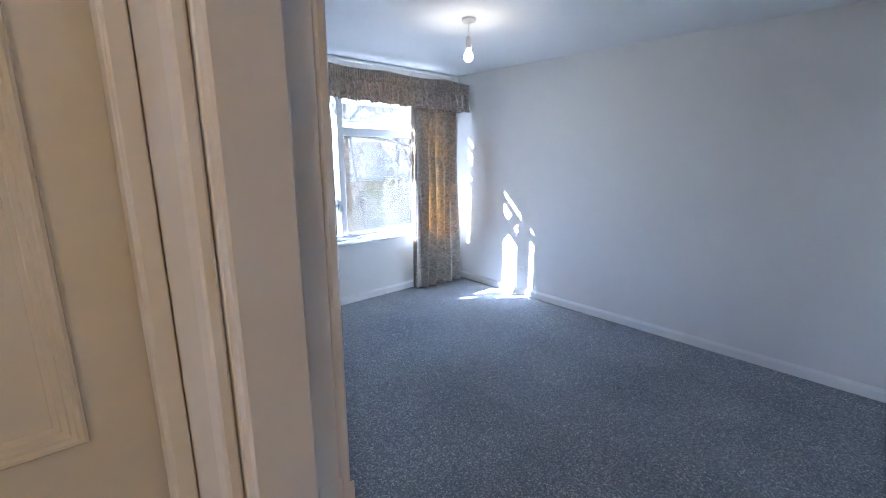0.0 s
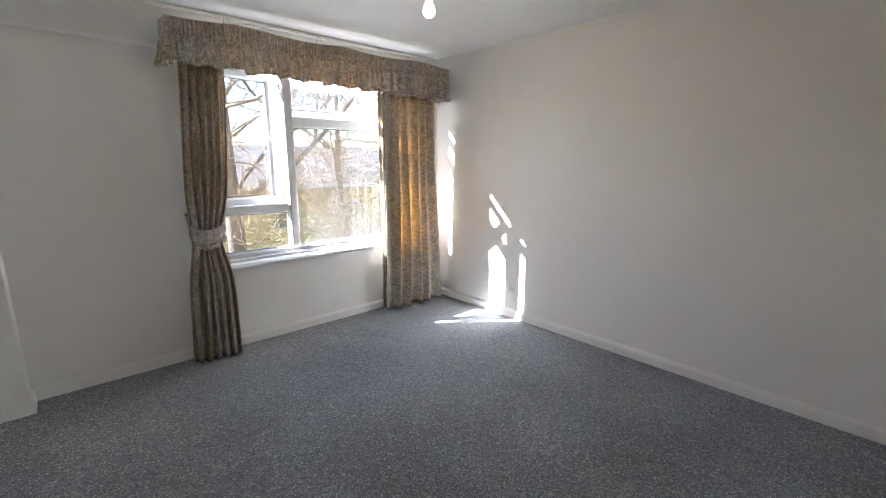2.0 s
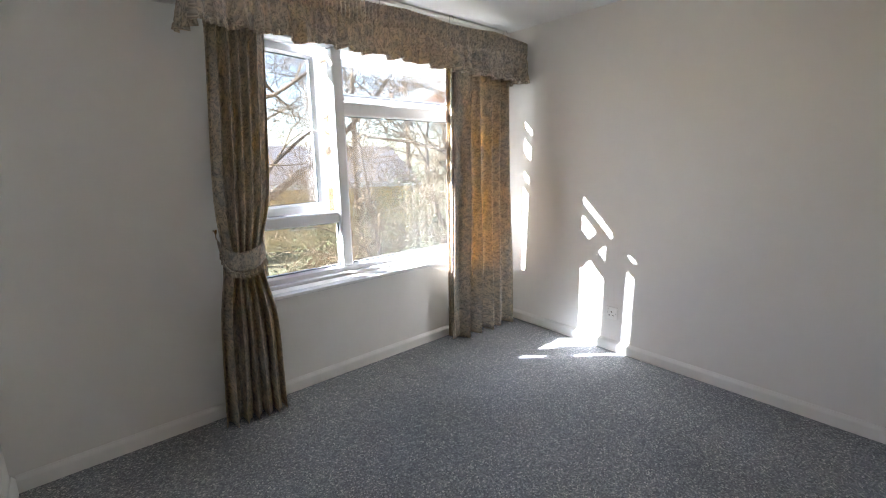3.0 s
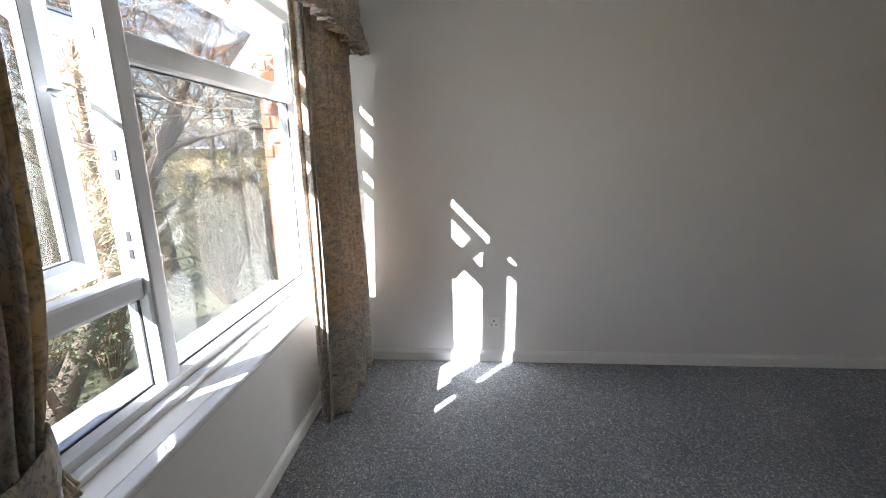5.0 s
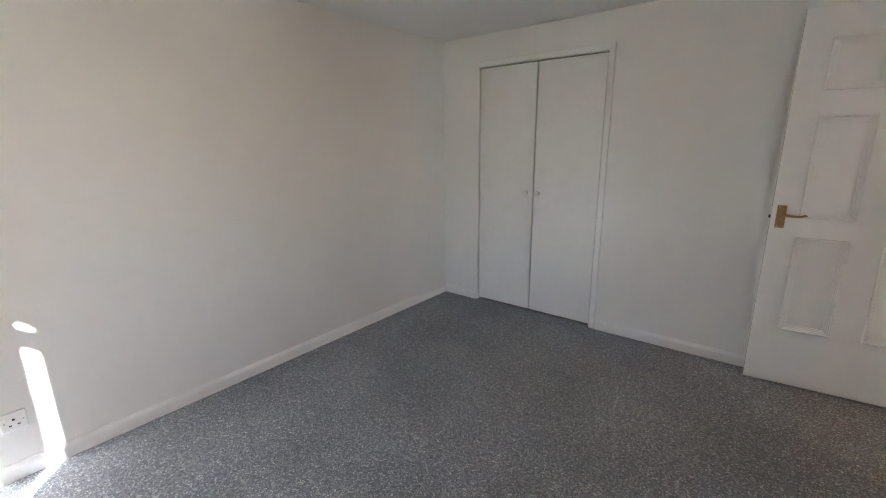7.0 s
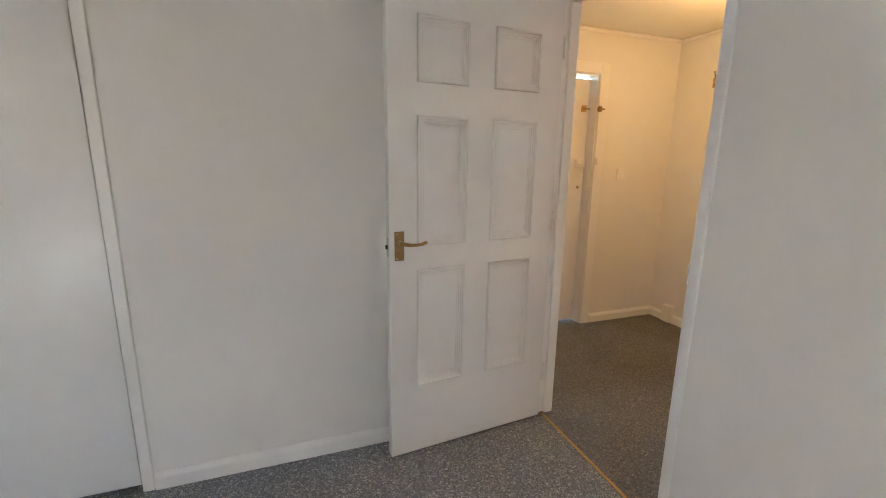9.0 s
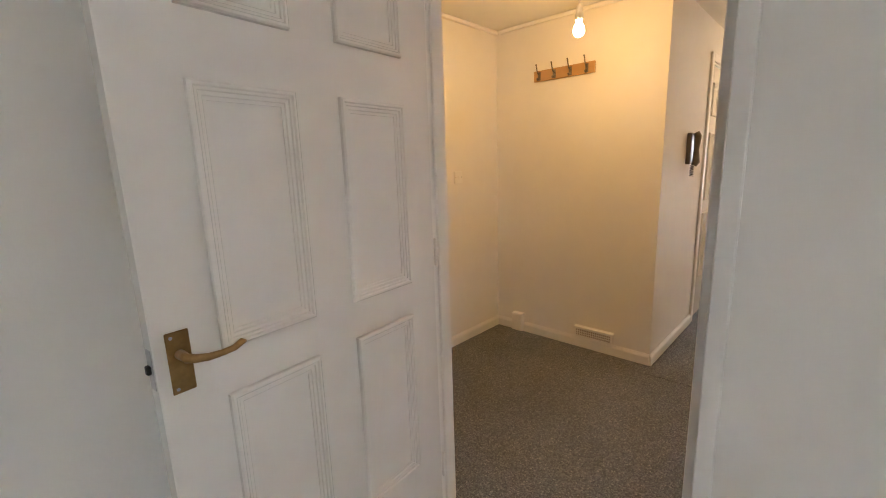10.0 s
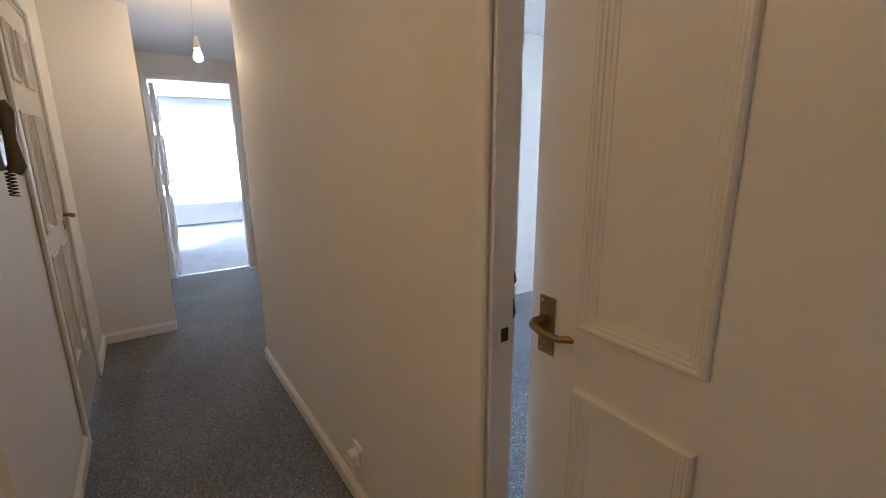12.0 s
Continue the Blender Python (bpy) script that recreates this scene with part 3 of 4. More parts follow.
part("staple_plate", boxes((-1.075, -1.045, -0.9645, -0.944, 1.715, 1.755), bevel=0.003), BRASS, frame_5)


# ---- wardrobe ----
def wardrobe():
    ob = empty("wardrobe", pose(0, 0, 0), "white built-in wardrobe with two flush doors closed", "wardrobe")
    # body coloured dark so the gaps round the doors look shaded
    part("body", boxes((1.83, 2.87, -0.62, -0.045, 0.0, 2.0)), GAP_SHADE, ob, "wardrobe body coloured dark for the shade inside")
    knob = lambda: add_lathe(bmesh.new(), ((0.010, 0.0), (0.009, 0.006), (0.008, 0.012), (0.014, 0.018), (0.0185, 0.024), (0.0185, 0.029), (0.014, 0.034), (0.004, 0.036)), 20)
    for x0, x1, kx in ((1.8375, 2.3490, 2.302), (2.3565, 2.8630, 2.408)):
        d = part("door", boxes((x0, x1, -0.024, -0.004, 0.022, 1.990), bevel=0.002), DOOR, ob)
        k = part("knob", knob(), PLASTIC, d, "round white knob", True)
        k.matrix_basis = pose(kx, -0.004, 1.012, -90, 0, 0)
    part("frame_post", boxes((1.788, 1.829, 0.001, 0.016, 0, 2.045), bevel=0.003), TRIM, ob)
    part("frame_head", boxes((1.829, 2.885, 0.001, 0.010, 2.003, 2.045), bevel=0.003), TRIM, ob)
    part("frame_post", boxes((2.8705, 2.885, 0.001, 0.006, 0, 2.003), bevel=0.002), TRIM, ob)


wardrobe()


# ---- window ----
def bead_frame(bm, x0, x1, z0, z1, w, y0, y1, slope=0.016):
    """A uPVC rail ring with a chamfered inner bead towards the room (low y)."""
    return add_ring(bm, x0, x1, z0, z1, ((0, y1), (0, y0), (w - slope, y0), (w, y0 + slope * 1.2), (w, y1), (0, y1)))


def window_1():
    ob = empty("window_1", pose(0, 0, 0), "white plastic double-glazed window with a casement and vent ajar", "window", kind="structure")
    yg = 4.131
    y0, y1 = 4.095, 4.165
    mx0, mx1 = 1.806, 1.876
    part("outer_frame", add_ring(bmesh.new(), WX0 + 0.001, WX1 - 0.001, WZ0 + 0.001, WZ1 - 0.001, ((0, y1), (0, y0), (0.045, y0), (0.058, y0 + 0.02), (0.058, y1), (0, y1))), UPVC, ob)
    part("mullion", boxes((mx0, mx1, y0 - 0.014, y1, WZ0 + 0.055, WZ1 - 0.055), bevel=0.012, seg=2), UPVC, ob)
    part("transom", boxes((mx1 - 0.004, WX1 - 0.055, y0 + 0.003, y1, 1.578, 1.66), bevel=0.012, seg=2), UPVC, ob)
    part("transom", boxes((WX0 + 0.055, mx0 + 0.004, y0 + 0.003, y1, 0.935, 1.005), bevel=0.012, seg=2), UPVC, ob)

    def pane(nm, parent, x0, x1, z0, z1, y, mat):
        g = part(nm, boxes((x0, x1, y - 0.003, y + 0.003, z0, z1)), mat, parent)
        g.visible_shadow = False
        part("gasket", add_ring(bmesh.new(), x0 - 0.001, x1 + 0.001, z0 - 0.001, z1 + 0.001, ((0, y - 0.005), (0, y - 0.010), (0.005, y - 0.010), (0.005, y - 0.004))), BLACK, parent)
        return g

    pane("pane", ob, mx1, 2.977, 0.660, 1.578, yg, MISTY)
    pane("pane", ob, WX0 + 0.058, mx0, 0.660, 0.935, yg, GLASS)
    # side-hung casement, hinged at its far side, open a little outwards
    sash = empty("casement", pose(WX0 + 0.05, y0 + 0.020, 0, 0, 0, 10.6), "", "")
    sash.parent = ob
    L = 0.562
    part("sash_frame", add_ring(bmesh.new(), 0, L, 0.998, 1.965, ((0, 0.045), (0, 0.0), (0.05, 0.0), (0.066, 0.022), (0.066, 0.045), (0, 0.045))), UPVC, sash)
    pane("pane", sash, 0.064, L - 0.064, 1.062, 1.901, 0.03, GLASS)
    part("handle", tube([(L - 0.035, 0.0, 1.487), (L - 0.035, -0.03, 1.487), (L - 0.05, -0.038, 1.487), (L - 0.12, -0.038, 1.486)], [0.012, 0.010, 0.008, 0.007], 10), UPVC, sash, "white window handle", True)
    # top-hung vent, open outwards
    vent = empty("vent", pose(mx1 - 0.02, 4.168, 1.915, 41, 0, 0), "", "")
    vent.parent = ob
    V = 2.99 - mx1 + 0.02
    part("sash_frame", add_ring(bmesh.new(), 0, V, -0.317, 0, ((0, 0.055), (0, 0.0), (0.042, 0.0), (0.056, 0.02), (0.056, 0.055), (0, 0.055))), UPVC, vent)
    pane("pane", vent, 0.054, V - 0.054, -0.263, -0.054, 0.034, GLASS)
    part("handle", boxes((V * 0.46, V * 0.46 + 0.018, -0.024, -0.002, -0.305, -0.235), bevel=0.004), UPVC, vent, "white vent catch")
    part("stay", boxes((2.955, 2.972, 4.10, 4.112, 1.665, 1.93), bevel=0.002), STEEL, ob, "steel friction stay")
    for z in (1.05, 1.10, 1.27, 1.32, 1.62):
        part("lock_keep", boxes((mx0 - 0.0025, mx0 - 0.0002, 4.112, 4.124, z, z + 0.028)), BLACK, ob)
    part("stay_arm", tube([(2.963, 4.12, 1.70), (2.96, 4.19, 1.77), (2.96, 4.24, 1.84)], 0.005, 8), STEEL, ob)
    part("window_sill", boxes((WX0 - 0.03, WX1 + 0.01, N - 0.045, 4.094, 0.575, 0.598), bevel=0.006, seg=2), SILL, ob, "white gloss painted inner sill board")
    part("sill_step", boxes((WX0 + 0.002, WX1 - 0.002, 4.055, 4.094, 0.5985, 0.622), bevel=0.006, seg=2), UPVC, ob)
    part("outer_sill", boxes((1.242, WX1, 4.166, 4.34, 0.56, 0.60), bevel=0.004), SILL, ob)
    return ob


window_1()


def plain_window(name, m, width, z0, z1, label):
    ob = empty(name, m, label, "window", kind="structure")
    part("outer_frame", add_ring(bmesh.new(), 0.001, width - 0.001, z0, z1, ((0, 0.06), (0, 0), (0.06, 0), (0.06, 0.06), (0, 0.06))), UPVC, ob)
    part("mullion", boxes((width / 2 - 0.04, width / 2 + 0.04, 0.002, 0.058, z0 + 0.05, z1 - 0.05), bevel=0.01), UPVC, ob)
    for x0, x1 in ((0.06, width / 2 - 0.04), (width / 2 + 0.04, width - 0.06)):
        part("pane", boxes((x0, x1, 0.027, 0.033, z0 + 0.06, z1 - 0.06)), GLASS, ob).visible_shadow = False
    return ob


plain_window("window_2", pose(-2.4, 4.10, 0), 1.6, 0.6, 1.98, "white plastic window of the second bedroom")
plain_window("window_3", pose(-9.82, -0.2, 0, 0, 0, 90), 3.4, 0.52, 2.12, "wide white living room window behind net curtains")


# ---- curtains ----
def cloth_object(name, points, cols, rows, parent=None, label="", thick=0.003):
    """A draped sheet from a grid of points, with cloth coordinates in metres."""
    me = bpy.data.meshes.new(name)
    faces = [(r * cols + c, r * cols + c + 1, (r + 1) * cols + c + 1, (r + 1) * cols + c) for r in range(rows - 1) for c in range(cols - 1)]
    me.from_pydata([p[:3] for p in points], [], faces)
    uv = me.uv_layers.new(name="UVMap")
    for loop in me.loops:
        uv.data[loop.index].uv = points[loop.vertex_index][3:5]
    for p in me.polygons:
        p.use_smooth = True
    me.materials.append(CLOTH)
    ob = new(name, me)
    ob.parent = parent
    mod = ob.modifiers.new("thickness", "SOLIDIFY")
    mod.thickness = thick
    return tagged(ob, label)


def fold(u, z, seed, count):
    """Depth of an uneven fold at u (0 to 1) along the curtain."""
    w = u * count + 0.55 * noise.noise((u * 3.1, z * 0.35, seed))
    return math.sin(2 * math.pi * w) + 0.35 * math.sin(4 * math.pi * w + seed) + 0.55 * noise.noise((u * 12, z * 0.9, seed + 7))


def curtain(name, label, edges, y, z0, z1, count, seed, depth, cloth):
    """edges(z) gives the left and right x at a height."""
    cols, rows = 150, 60
    pts = []
    for r in range(rows):
        z = z0 + (z1 - z0) * r / (rows - 1)
        a, b = edges(z)
        for c in range(cols):
            u = c / (cols - 1)
            f = fold(u, z, seed, count)
            amp = depth * (0.75 + 0.5 * (1 - r / rows)) * min(1, 14 * u + 0.75, 14 * (1 - u) + 0.75)
            x = a + (b - a) * u + 0.008 * math.cos(2 * math.pi * u * count * 1.0 + seed)
            low = 0.012 * noise.noise((u * 6, seed, 0)) * (r == 0)
            pts.append((x, y + amp * f, z + low, u * cloth, z))
    ob = empty(name, pose(0, 0, 0), label, "curtain")
    cloth_object("drape", pts, cols, rows, ob)
    return ob


def left_edges(z):
    pinch = math.exp(-((z - 0.84) / 0.2) ** 2)
    a = 0.995 + 0.095 * min(1.15, z / 1.6) + 0.030 * pinch
    b = 1.285 + 0.06 * max(0, (z - 0.9) / 0.9) - 0.055 * pinch
    return a, b


def right_edges(z):
    return 2.535 + 0.02 * z / 1.86, 3.175 - 0.07 * z / 1.86


curtain("curtain", "taupe and gold patterned curtain held by a frilled tieback", left_edges, 3.85, 0.006, 2.06, 5.8, 3.3, 0.032, 1.1)
right_curtain = curtain("curtain", "taupe and gold patterned curtain hanging straight, glowing with sun", right_edges, 3.835, 0.018, 2.06, 5.2, 8.1, 0.032, 1.2)


def added_layer(x0, x1, y, seed):
    """Extra layer gathered behind the straight curtain, added to keep sun off its edges."""
    cols, rows = 30, 30
    pts = []
    for r in range(rows):
        z = 0.03 + 2.02 * r / (rows - 1)
        for c in range(cols):
            u = c / (cols - 1)
            pts.append((x0 + (x1 - x0) * u, y + 0.014 * fold(u, z, seed, 1.6), z, u * 0.3, z))
    return cloth_object("added_layer", pts, cols, rows, right_curtain)


# layers added to hold back the sun, so only the curtain's middle glows
added_layer(2.53, 2.645, 3.872, 1.7)
added_layer(2.525, 2.63, 3.882, 2.9)
added_layer(2.93, 3.04, 3.875, 5.2)


def tieback():
    ob = empty("curtain_tieback", pose(0, 0, 0), "frilled patterned cloth tieback round the gathered curtain", "tieback")
    path = [(1.066, 3.955, 0.940), (1.064, 3.925, 0.918), (1.066, 3.88, 0.885), (1.085, 3.825, 0.855), (1.125, 3.797, 0.844), (1.17, 3.793, 0.850), (1.215, 3.800, 0.868), (1.245, 3.825, 0.890), (1.255, 3.88, 0.905), (1.245, 3.95, 0.92)]

    def at(s):
        s *= len(path) - 1
        i = min(int(s), len(path) - 2)
        return Vector(path[i]).lerp(Vector(path[i + 1]), s - i)

    cols, rows = 90, 8
    pts = []
    for r in range(rows):
        for c in range(cols):
            u = c / (cols - 1)
            p = at(u)
            tall = min(1, 0.12 + 3.2 * u) * (0.75 + 0.25 * math.cos(2.2 * (u - 0.4)))
            k = r / (rows - 1) - 0.5
            pts.append((p.x, p.y - 0.004 * math.sin(9 * u) - 0.005 * math.cos(math.pi * k), p.z + 0.100 * k * tall, u * 0.6, r * 0.015))
    cloth_object("band", pts, cols, rows, ob)
    cols, rows = 220, 5
    pts = []
    for r in range(rows):
        for c in range(cols):
            u = 0.14 + 0.84 * c / (cols - 1)
            p = at(u)
            k = r / (rows - 1)
            tall = min(1, 0.12 + 3.2 * u) * (0.75 + 0.25 * math.cos(2.2 * (u - 0.4)))
            pleat = math.sin(130 * u + 2 * noise.noise((u * 9, 0, 1)))
            pts.append((p.x + 0.005 * k * pleat, p.y - 0.005 - 0.010 * k - 0.007 * (0.3 + k) * pleat, p.z - 0.046 * tall - 0.030 * k, u * 1.1, r * 0.01))
    cloth_object("frill", pts, cols, rows, ob)
    hook = part("hook", tube([(1.062, 3.978, 0.985), (1.062, 3.955, 0.985), (1.062, 3.940, 0.975), (1.062, 3.930, 0.982), (1.062, 3.928, 0.996)], 0.004, 8), BRASS, ob, "small brass cup hook", True)
    ring = bmesh.new()
    add_tube(ring, [(1.063 + 0.003 * math.cos(a), 3.946 + 0.014 * math.cos(a), 0.963 + 0.018 * math.sin(a)) for a in (k * math.pi / 8 for k in range(17))], 0.002, 6)
    part("ring", ring, BRASS, hook)


tieback()


def valance():
    """A gathered pelmet frill with a pencil-pleat head and a small bottom frill."""
    ob = empty("valance", pose(0, 0, 0), "gathered taupe floral valance with frilled hem over the window", "valance")
    x0, x1, yf = 1.045, 3.205, 3.775
    run = (N - 0.01 - yf)
    total = 2 * run + (x1 - x0)

    def line(s):
        if s < run:
            return Vector((x0, N - 0.01 - s, 0)), Vector((-1, 0, 0))
        if s > total - run:
            return Vector((x1, yf + (s - total + run), 0)), Vector((1, 0, 0))
        return Vector((x0 + s - run, yf, 0)), Vector((0, -1, 0))

    cols, rows = 1100, 32
    pts = []
    for r in range(rows):
        k = r / (rows - 1)
        for c in range(cols):
            s = total * c / (cols - 1)
            p, out = line(s)
            top = 2.140 + 0.010 * noise.noise((s * 2.2, 0, 4)) - 0.014 * abs(math.sin(s * 4.4 + 0.6))
            hem = 1.862 + 0.010 * noise.noise((s * 7, 1, 9)) + 0.012 * math.sin(s * 1.9 + 1) + 0.007 * math.sin(s * 2 * math.pi / 0.17)
            z = hem + (top - hem) * k
            head = min(1, max(0, (k - 0.60) / 0.06))
            pencil = 0.017 * (abs(math.sin(s * math.pi / 0.023 + 0.8 * noise.noise((s * 9, 0, 3)))) - 0.6) * head
            ease = min(1, max(0, (0.66 - k) / 0.5))
            wave = (0.022 * math.sin(s * 2 * math.pi / 0.092 + 4.0 * noise.noise((s * 3, 0, 2))) + 0.034 * noise.noise((s * 17, k * 0.8, 5))) * ease
            wave += 0.011 * math.sin(s * 2 * math.pi / 0.041 + 5.0 * noise.noise((s * 5, k * 0.5, 8))) * (1 - head) * (0.4 + 0.6 * k)
            wave -= 0.012 * math.exp(-((k - 0.62) / 0.05) ** 2)
            frill = 0.009 * math.sin(s * 2 * math.pi / 0.024) * max(0, 1 - k / 0.16) + 0.007 * (k < 0.12)
            q = p + out * (pencil + wave + frill + 0.012 * (1 - k))
            pts.append((q.x, q.y, z, s * 1.6, z))
    cloth_object("frill", pts, cols, rows, ob)
    part("rail", boxes((x0 + 0.012, x1 - 0.012, yf + 0.012, yf + 0.024, 2.075, 2.11), (x0 + 0.012, x0 + 0.022, yf + 0.024, N - 0.003, 2.08, 2.10), (x1 - 0.022, x1 - 0.012, yf + 0.024, N - 0.003, 2.08, 2.10)), PLASTIC, ob, "white valance rail")
    for x in (1.35, 1.95, 2.45, 2.95):
        part("hook", tube([(x, yf + 0.004, 2.13), (x, yf, 2.165), (x + 0.02, yf - 0.004, 2.168), (x + 0.035, yf, 2.152)], 0.0016, 6), STEEL, ob)
    part("curtain_track", boxes((1.06, 3.19, 3.830, 3.848, 2.062, 2.080)), PLASTIC, ob)


valance()


# ---- lamps ----
def pendant(name, x, y, ceiling, z, label, group="pendant bulbs"):
    """A ceiling rose, flex, holder and bare bulb whose middle is at z."""
    ob = empty(name, pose(x, y, ceiling), label, "pendant lamp", group)
    part("rose", add_lathe(bmesh.new(), ((0.045, -0.001), (0.045, -0.010), (0.038, -0.020), (0.012, -0.028), (0.006, -0.032)), 28), PLASTIC, ob, "white ceiling rose", True)
    d = z - ceiling
    part("flex", tube([(0, 0, -0.03), (0.0, 0, d + 0.10)], 0.0032, 8), PLASTIC, ob)
    part("holder", add_lathe(bmesh.new(), ((0.008, d + 0.115), (0.014, d + 0.105), (0.017, d + 0.09), (0.017, d + 0.075), (0.020, d + 0.073), (0.020, d + 0.045), (0.018, d + 0.038)), 24), PLASTIC, ob, "white lamp holder", True)
    part("bulb", add_lathe(bmesh.new(), ((0.013, d + 0.038), (0.016, d + 0.028), (0.024, d + 0.012), (0.0285, d - 0.006), (0.0265, d - 0.022), (0.018, d - 0.033), (0.006, d - 0.038)), 24), GLOW, ob, "lit warm bulb", True).visible_shadow = False
    return ob


pendant("pendant_lamp", 1.88, 2.49, H, 2.03, "white pendant flex with a bare lit bulb, bedroom ceiling")
pendant("pendant_lamp", -1.17, -0.01, HH, 1.985, "white pendant flex with a glowing bulb, hall ceiling")
pendant("pendant_lamp", -3.70, 1.01, HH, 1.94, "white pendant flex with a glowing bulb, corridor ceiling")


# ---- electrical plates and small fixtures ----
def wall_plate(name, m, label, kind):
    """An 86 mm moulded plate; local y points out of the wall."""
    ob = empty(name, m, label, "socket" if kind == "socket" else "switch")
    p = part("plate", boxes((-0.043, 0.043, 0.001, 0.010, -0.043, 0.043), bevel=0.004, seg=2), PLASTIC, ob)
    if kind == "socket":
        for r in ((-0.004, 0.004, 0.0102, 0.0108, 0.004, 0.013), (-0.018, -0.009, 0.0102, 0.0108, -0.020, -0.014), (0.009, 0.018, 0.0102, 0.0108, -0.020, -0.014)):
            part("pin_hole", boxes(r), BLACK, p)
        part("rocker", boxes((0.018, 0.031, 0.0102, 0.014, 0.010, 0.028), bevel=0.001), PLASTIC, p)
    else:
        part("rocker", boxes((-0.009, 0.009, 0.0102, 0.0145, -0.014, 0.014), bevel=0.0015), PLASTIC, p)
    for sx in (-0.03, 0.03):
        part("screw", tube([(sx, 0.010, 0), (sx, 0.0112, 0)], 0.003, 8), STEEL, p)
    return ob


wall_plate("wall_socket", pose(W, 3.017, 0.268, 0, 0, 90), "white single wall socket above the skirting", "socket")
wall_plate("light_switch", pose(-1.343, -0.985, 1.25), "white single light switch on the hall wall", "switch")
sock = wall_plate("wall_socket", pose(-1.755, 1.144, 0.225, 0, 0, 180), "white corridor socket with a plug and lead", "socket")
plug = part("plug", boxes((-0.024, 0.024, 0.011, 0.045, -0.03, 0.022), bevel=0.006, seg=2), PLASTIC, sock, "white plug")
part("lead", tube([(0, 0.030, -0.03), (0.004, 0.024, -0.08), (0.0, 0.022, -0.14), (-0.01, 0.024, -0.205)], 0.003, 8), PLASTIC, plug)


def junction_box():
    ob = empty("junction_box", pose(-1.826, -0.77, 0.0), "small white cable box on the hall skirting", "cable box")
    part("body", boxes((0.001, 0.05, -0.045, 0.045, 0.006, 0.150), bevel=0.005, seg=2), PLASTIC, ob)
    part("lid", boxes((0.0505, 0.055, -0.043, 0.043, 0.012, 0.144), bevel=0.002), PLASTIC, ob)


junction_box()


def skirting_vent():
    ob = empty("skirting_vent", pose(-1.826, -0.145, 0.0), "white metal vent with rusty grille over the skirting", "vent")
    part("body", boxes((0.001, 0.03, -0.135, 0.135, 0.078, 0.150), bevel=0.004), TRIM, ob)
    part("hood", boxes((0.001, 0.040, -0.142, 0.142, 0.150, 0.162), bevel=0.003), TRIM, ob)
    for k in range(18):
        for z in (0.096, 0.113, 0.130):
            part("slot", boxes((0.0302, 0.0310, -0.124 + k * 0.014, -0.117 + k * 0.014, z, z + 0.010)), RUST, ob)


skirting_vent()


def coat_rail():
    ob = empty("coat_rail", pose(-1.826, -0.428, 1.928), "varnished pine coat rail with four dark metal hooks", "coat rail")
    part("board", boxes((0.001, 0.018, -0.222, 0.222, -0.036, 0.036), bevel=0.004, seg=2), PINE, ob)
    for y in (-0.178, -0.062, 0.055, 0.17):
        base = part("hook", boxes((0.018, 0.022, y - 0.011, y + 0.011, -0.03, 0.026), bevel=0.0015), GREYP, ob, "dark metal double hook")
        part("prong", tube([(0.022, y, 0.008), (0.040, y, 0.014), (0.052, y, 0.036), (0.060, y, 0.062), (0.066, y, 0.070)], [0.005, 0.0045, 0.004, 0.004, 0.006], 8), GREYP, base, "", True)
        part("prong", tube([(0.022, y, -0.014), (0.036, y, -0.030), (0.044, y, -0.030), (0.050, y, -0.018)], [0.005, 0.0045, 0.004, 0.005], 8), GREYP, base, "", True)


coat_rail()


def entry_phone():
    ob = empty("entry_phone", pose(-2.36, 0.229, 1.39), "brown-grey door entry handset on the corridor wall", "entry phone")
    part("base", boxes((-0.04, 0.04, 0.001, 0.03, -0.10, 0.11), bevel=0.006, seg=2), GREYP, ob)
    part("handset", tube([(0, 0.045, -0.105), (0, 0.058, -0.085), (0, 0.055, 0.0), (0, 0.058, 0.085), (0, 0.045, 0.108)], [0.022, 0.024, 0.016, 0.024, 0.022], 12), GREYP, ob, "", True)
    coil = bmesh.new()
    add_tube(coil, [(0.012 * math.cos(k * 0.9), 0.035 + 0.012 * math.sin(k * 0.9), -0.10 - 0.0016 * k) for k in range(52)], 0.0025, 5)
    part("coiled_lead", coil, BLACK, ob, "black coiled lead")


entry_phone()


# ---- living room nets ----
def net_curtain(name, y0, y1, x, z0, z1):
    cols, rows = 160, 12
    bm = bmesh.new()
    v = [[bm.verts.new((x + 0.02 * math.sin(c * 0.55) + 0.01 * noise.noise((c * 0.1, r * 0.2, 3)), y0 + (y1 - y0) * c / (cols - 1), z0 + (z1 - z0) * r / (rows - 1))) for c in range(cols)] for r in range(rows)]
    for r in range(rows - 1):
        for c in range(cols - 1):
            bm.faces.new((v[r][c], v[r][c + 1], v[r + 1][c + 1], v[r + 1][c]))
    return solid(name, bm, NET, "sheer white net curtain across the bright window", "net curtain", smooth=True)


net_curtain("net_curtain", -0.25, 3.25, -9.66, 0.42, 2.14)
pel = empty("pelmet", pose(-9.75, 1.5, 2.14), "white painted pelmet board over the living room window", "pelmet")
part("board", boxes((0.002, 0.16, -1.85, 1.85, 0.0, 0.02), bevel=0.003), TRIM, pel)
part("front_board", boxes((0.14, 0.16, -1.85, 1.85, -0.12, 0.0), bevel=0.003), TRIM, pel)
solid("radiator_shelf", boxes((-9.748, -9.60, -0.3, 3.3, 0.38, 0.41), bevel=0.004), TRIM, "white living room window board", "window board", "structure")

# ---- outdoors ----
GZ = -2.8
solid("ground", boxes((-1500, 1500, -1500, 1500, GZ - 0.5, GZ)), GRASS, "rough winter grass and leaf litter round the flats", "ground", "structure")


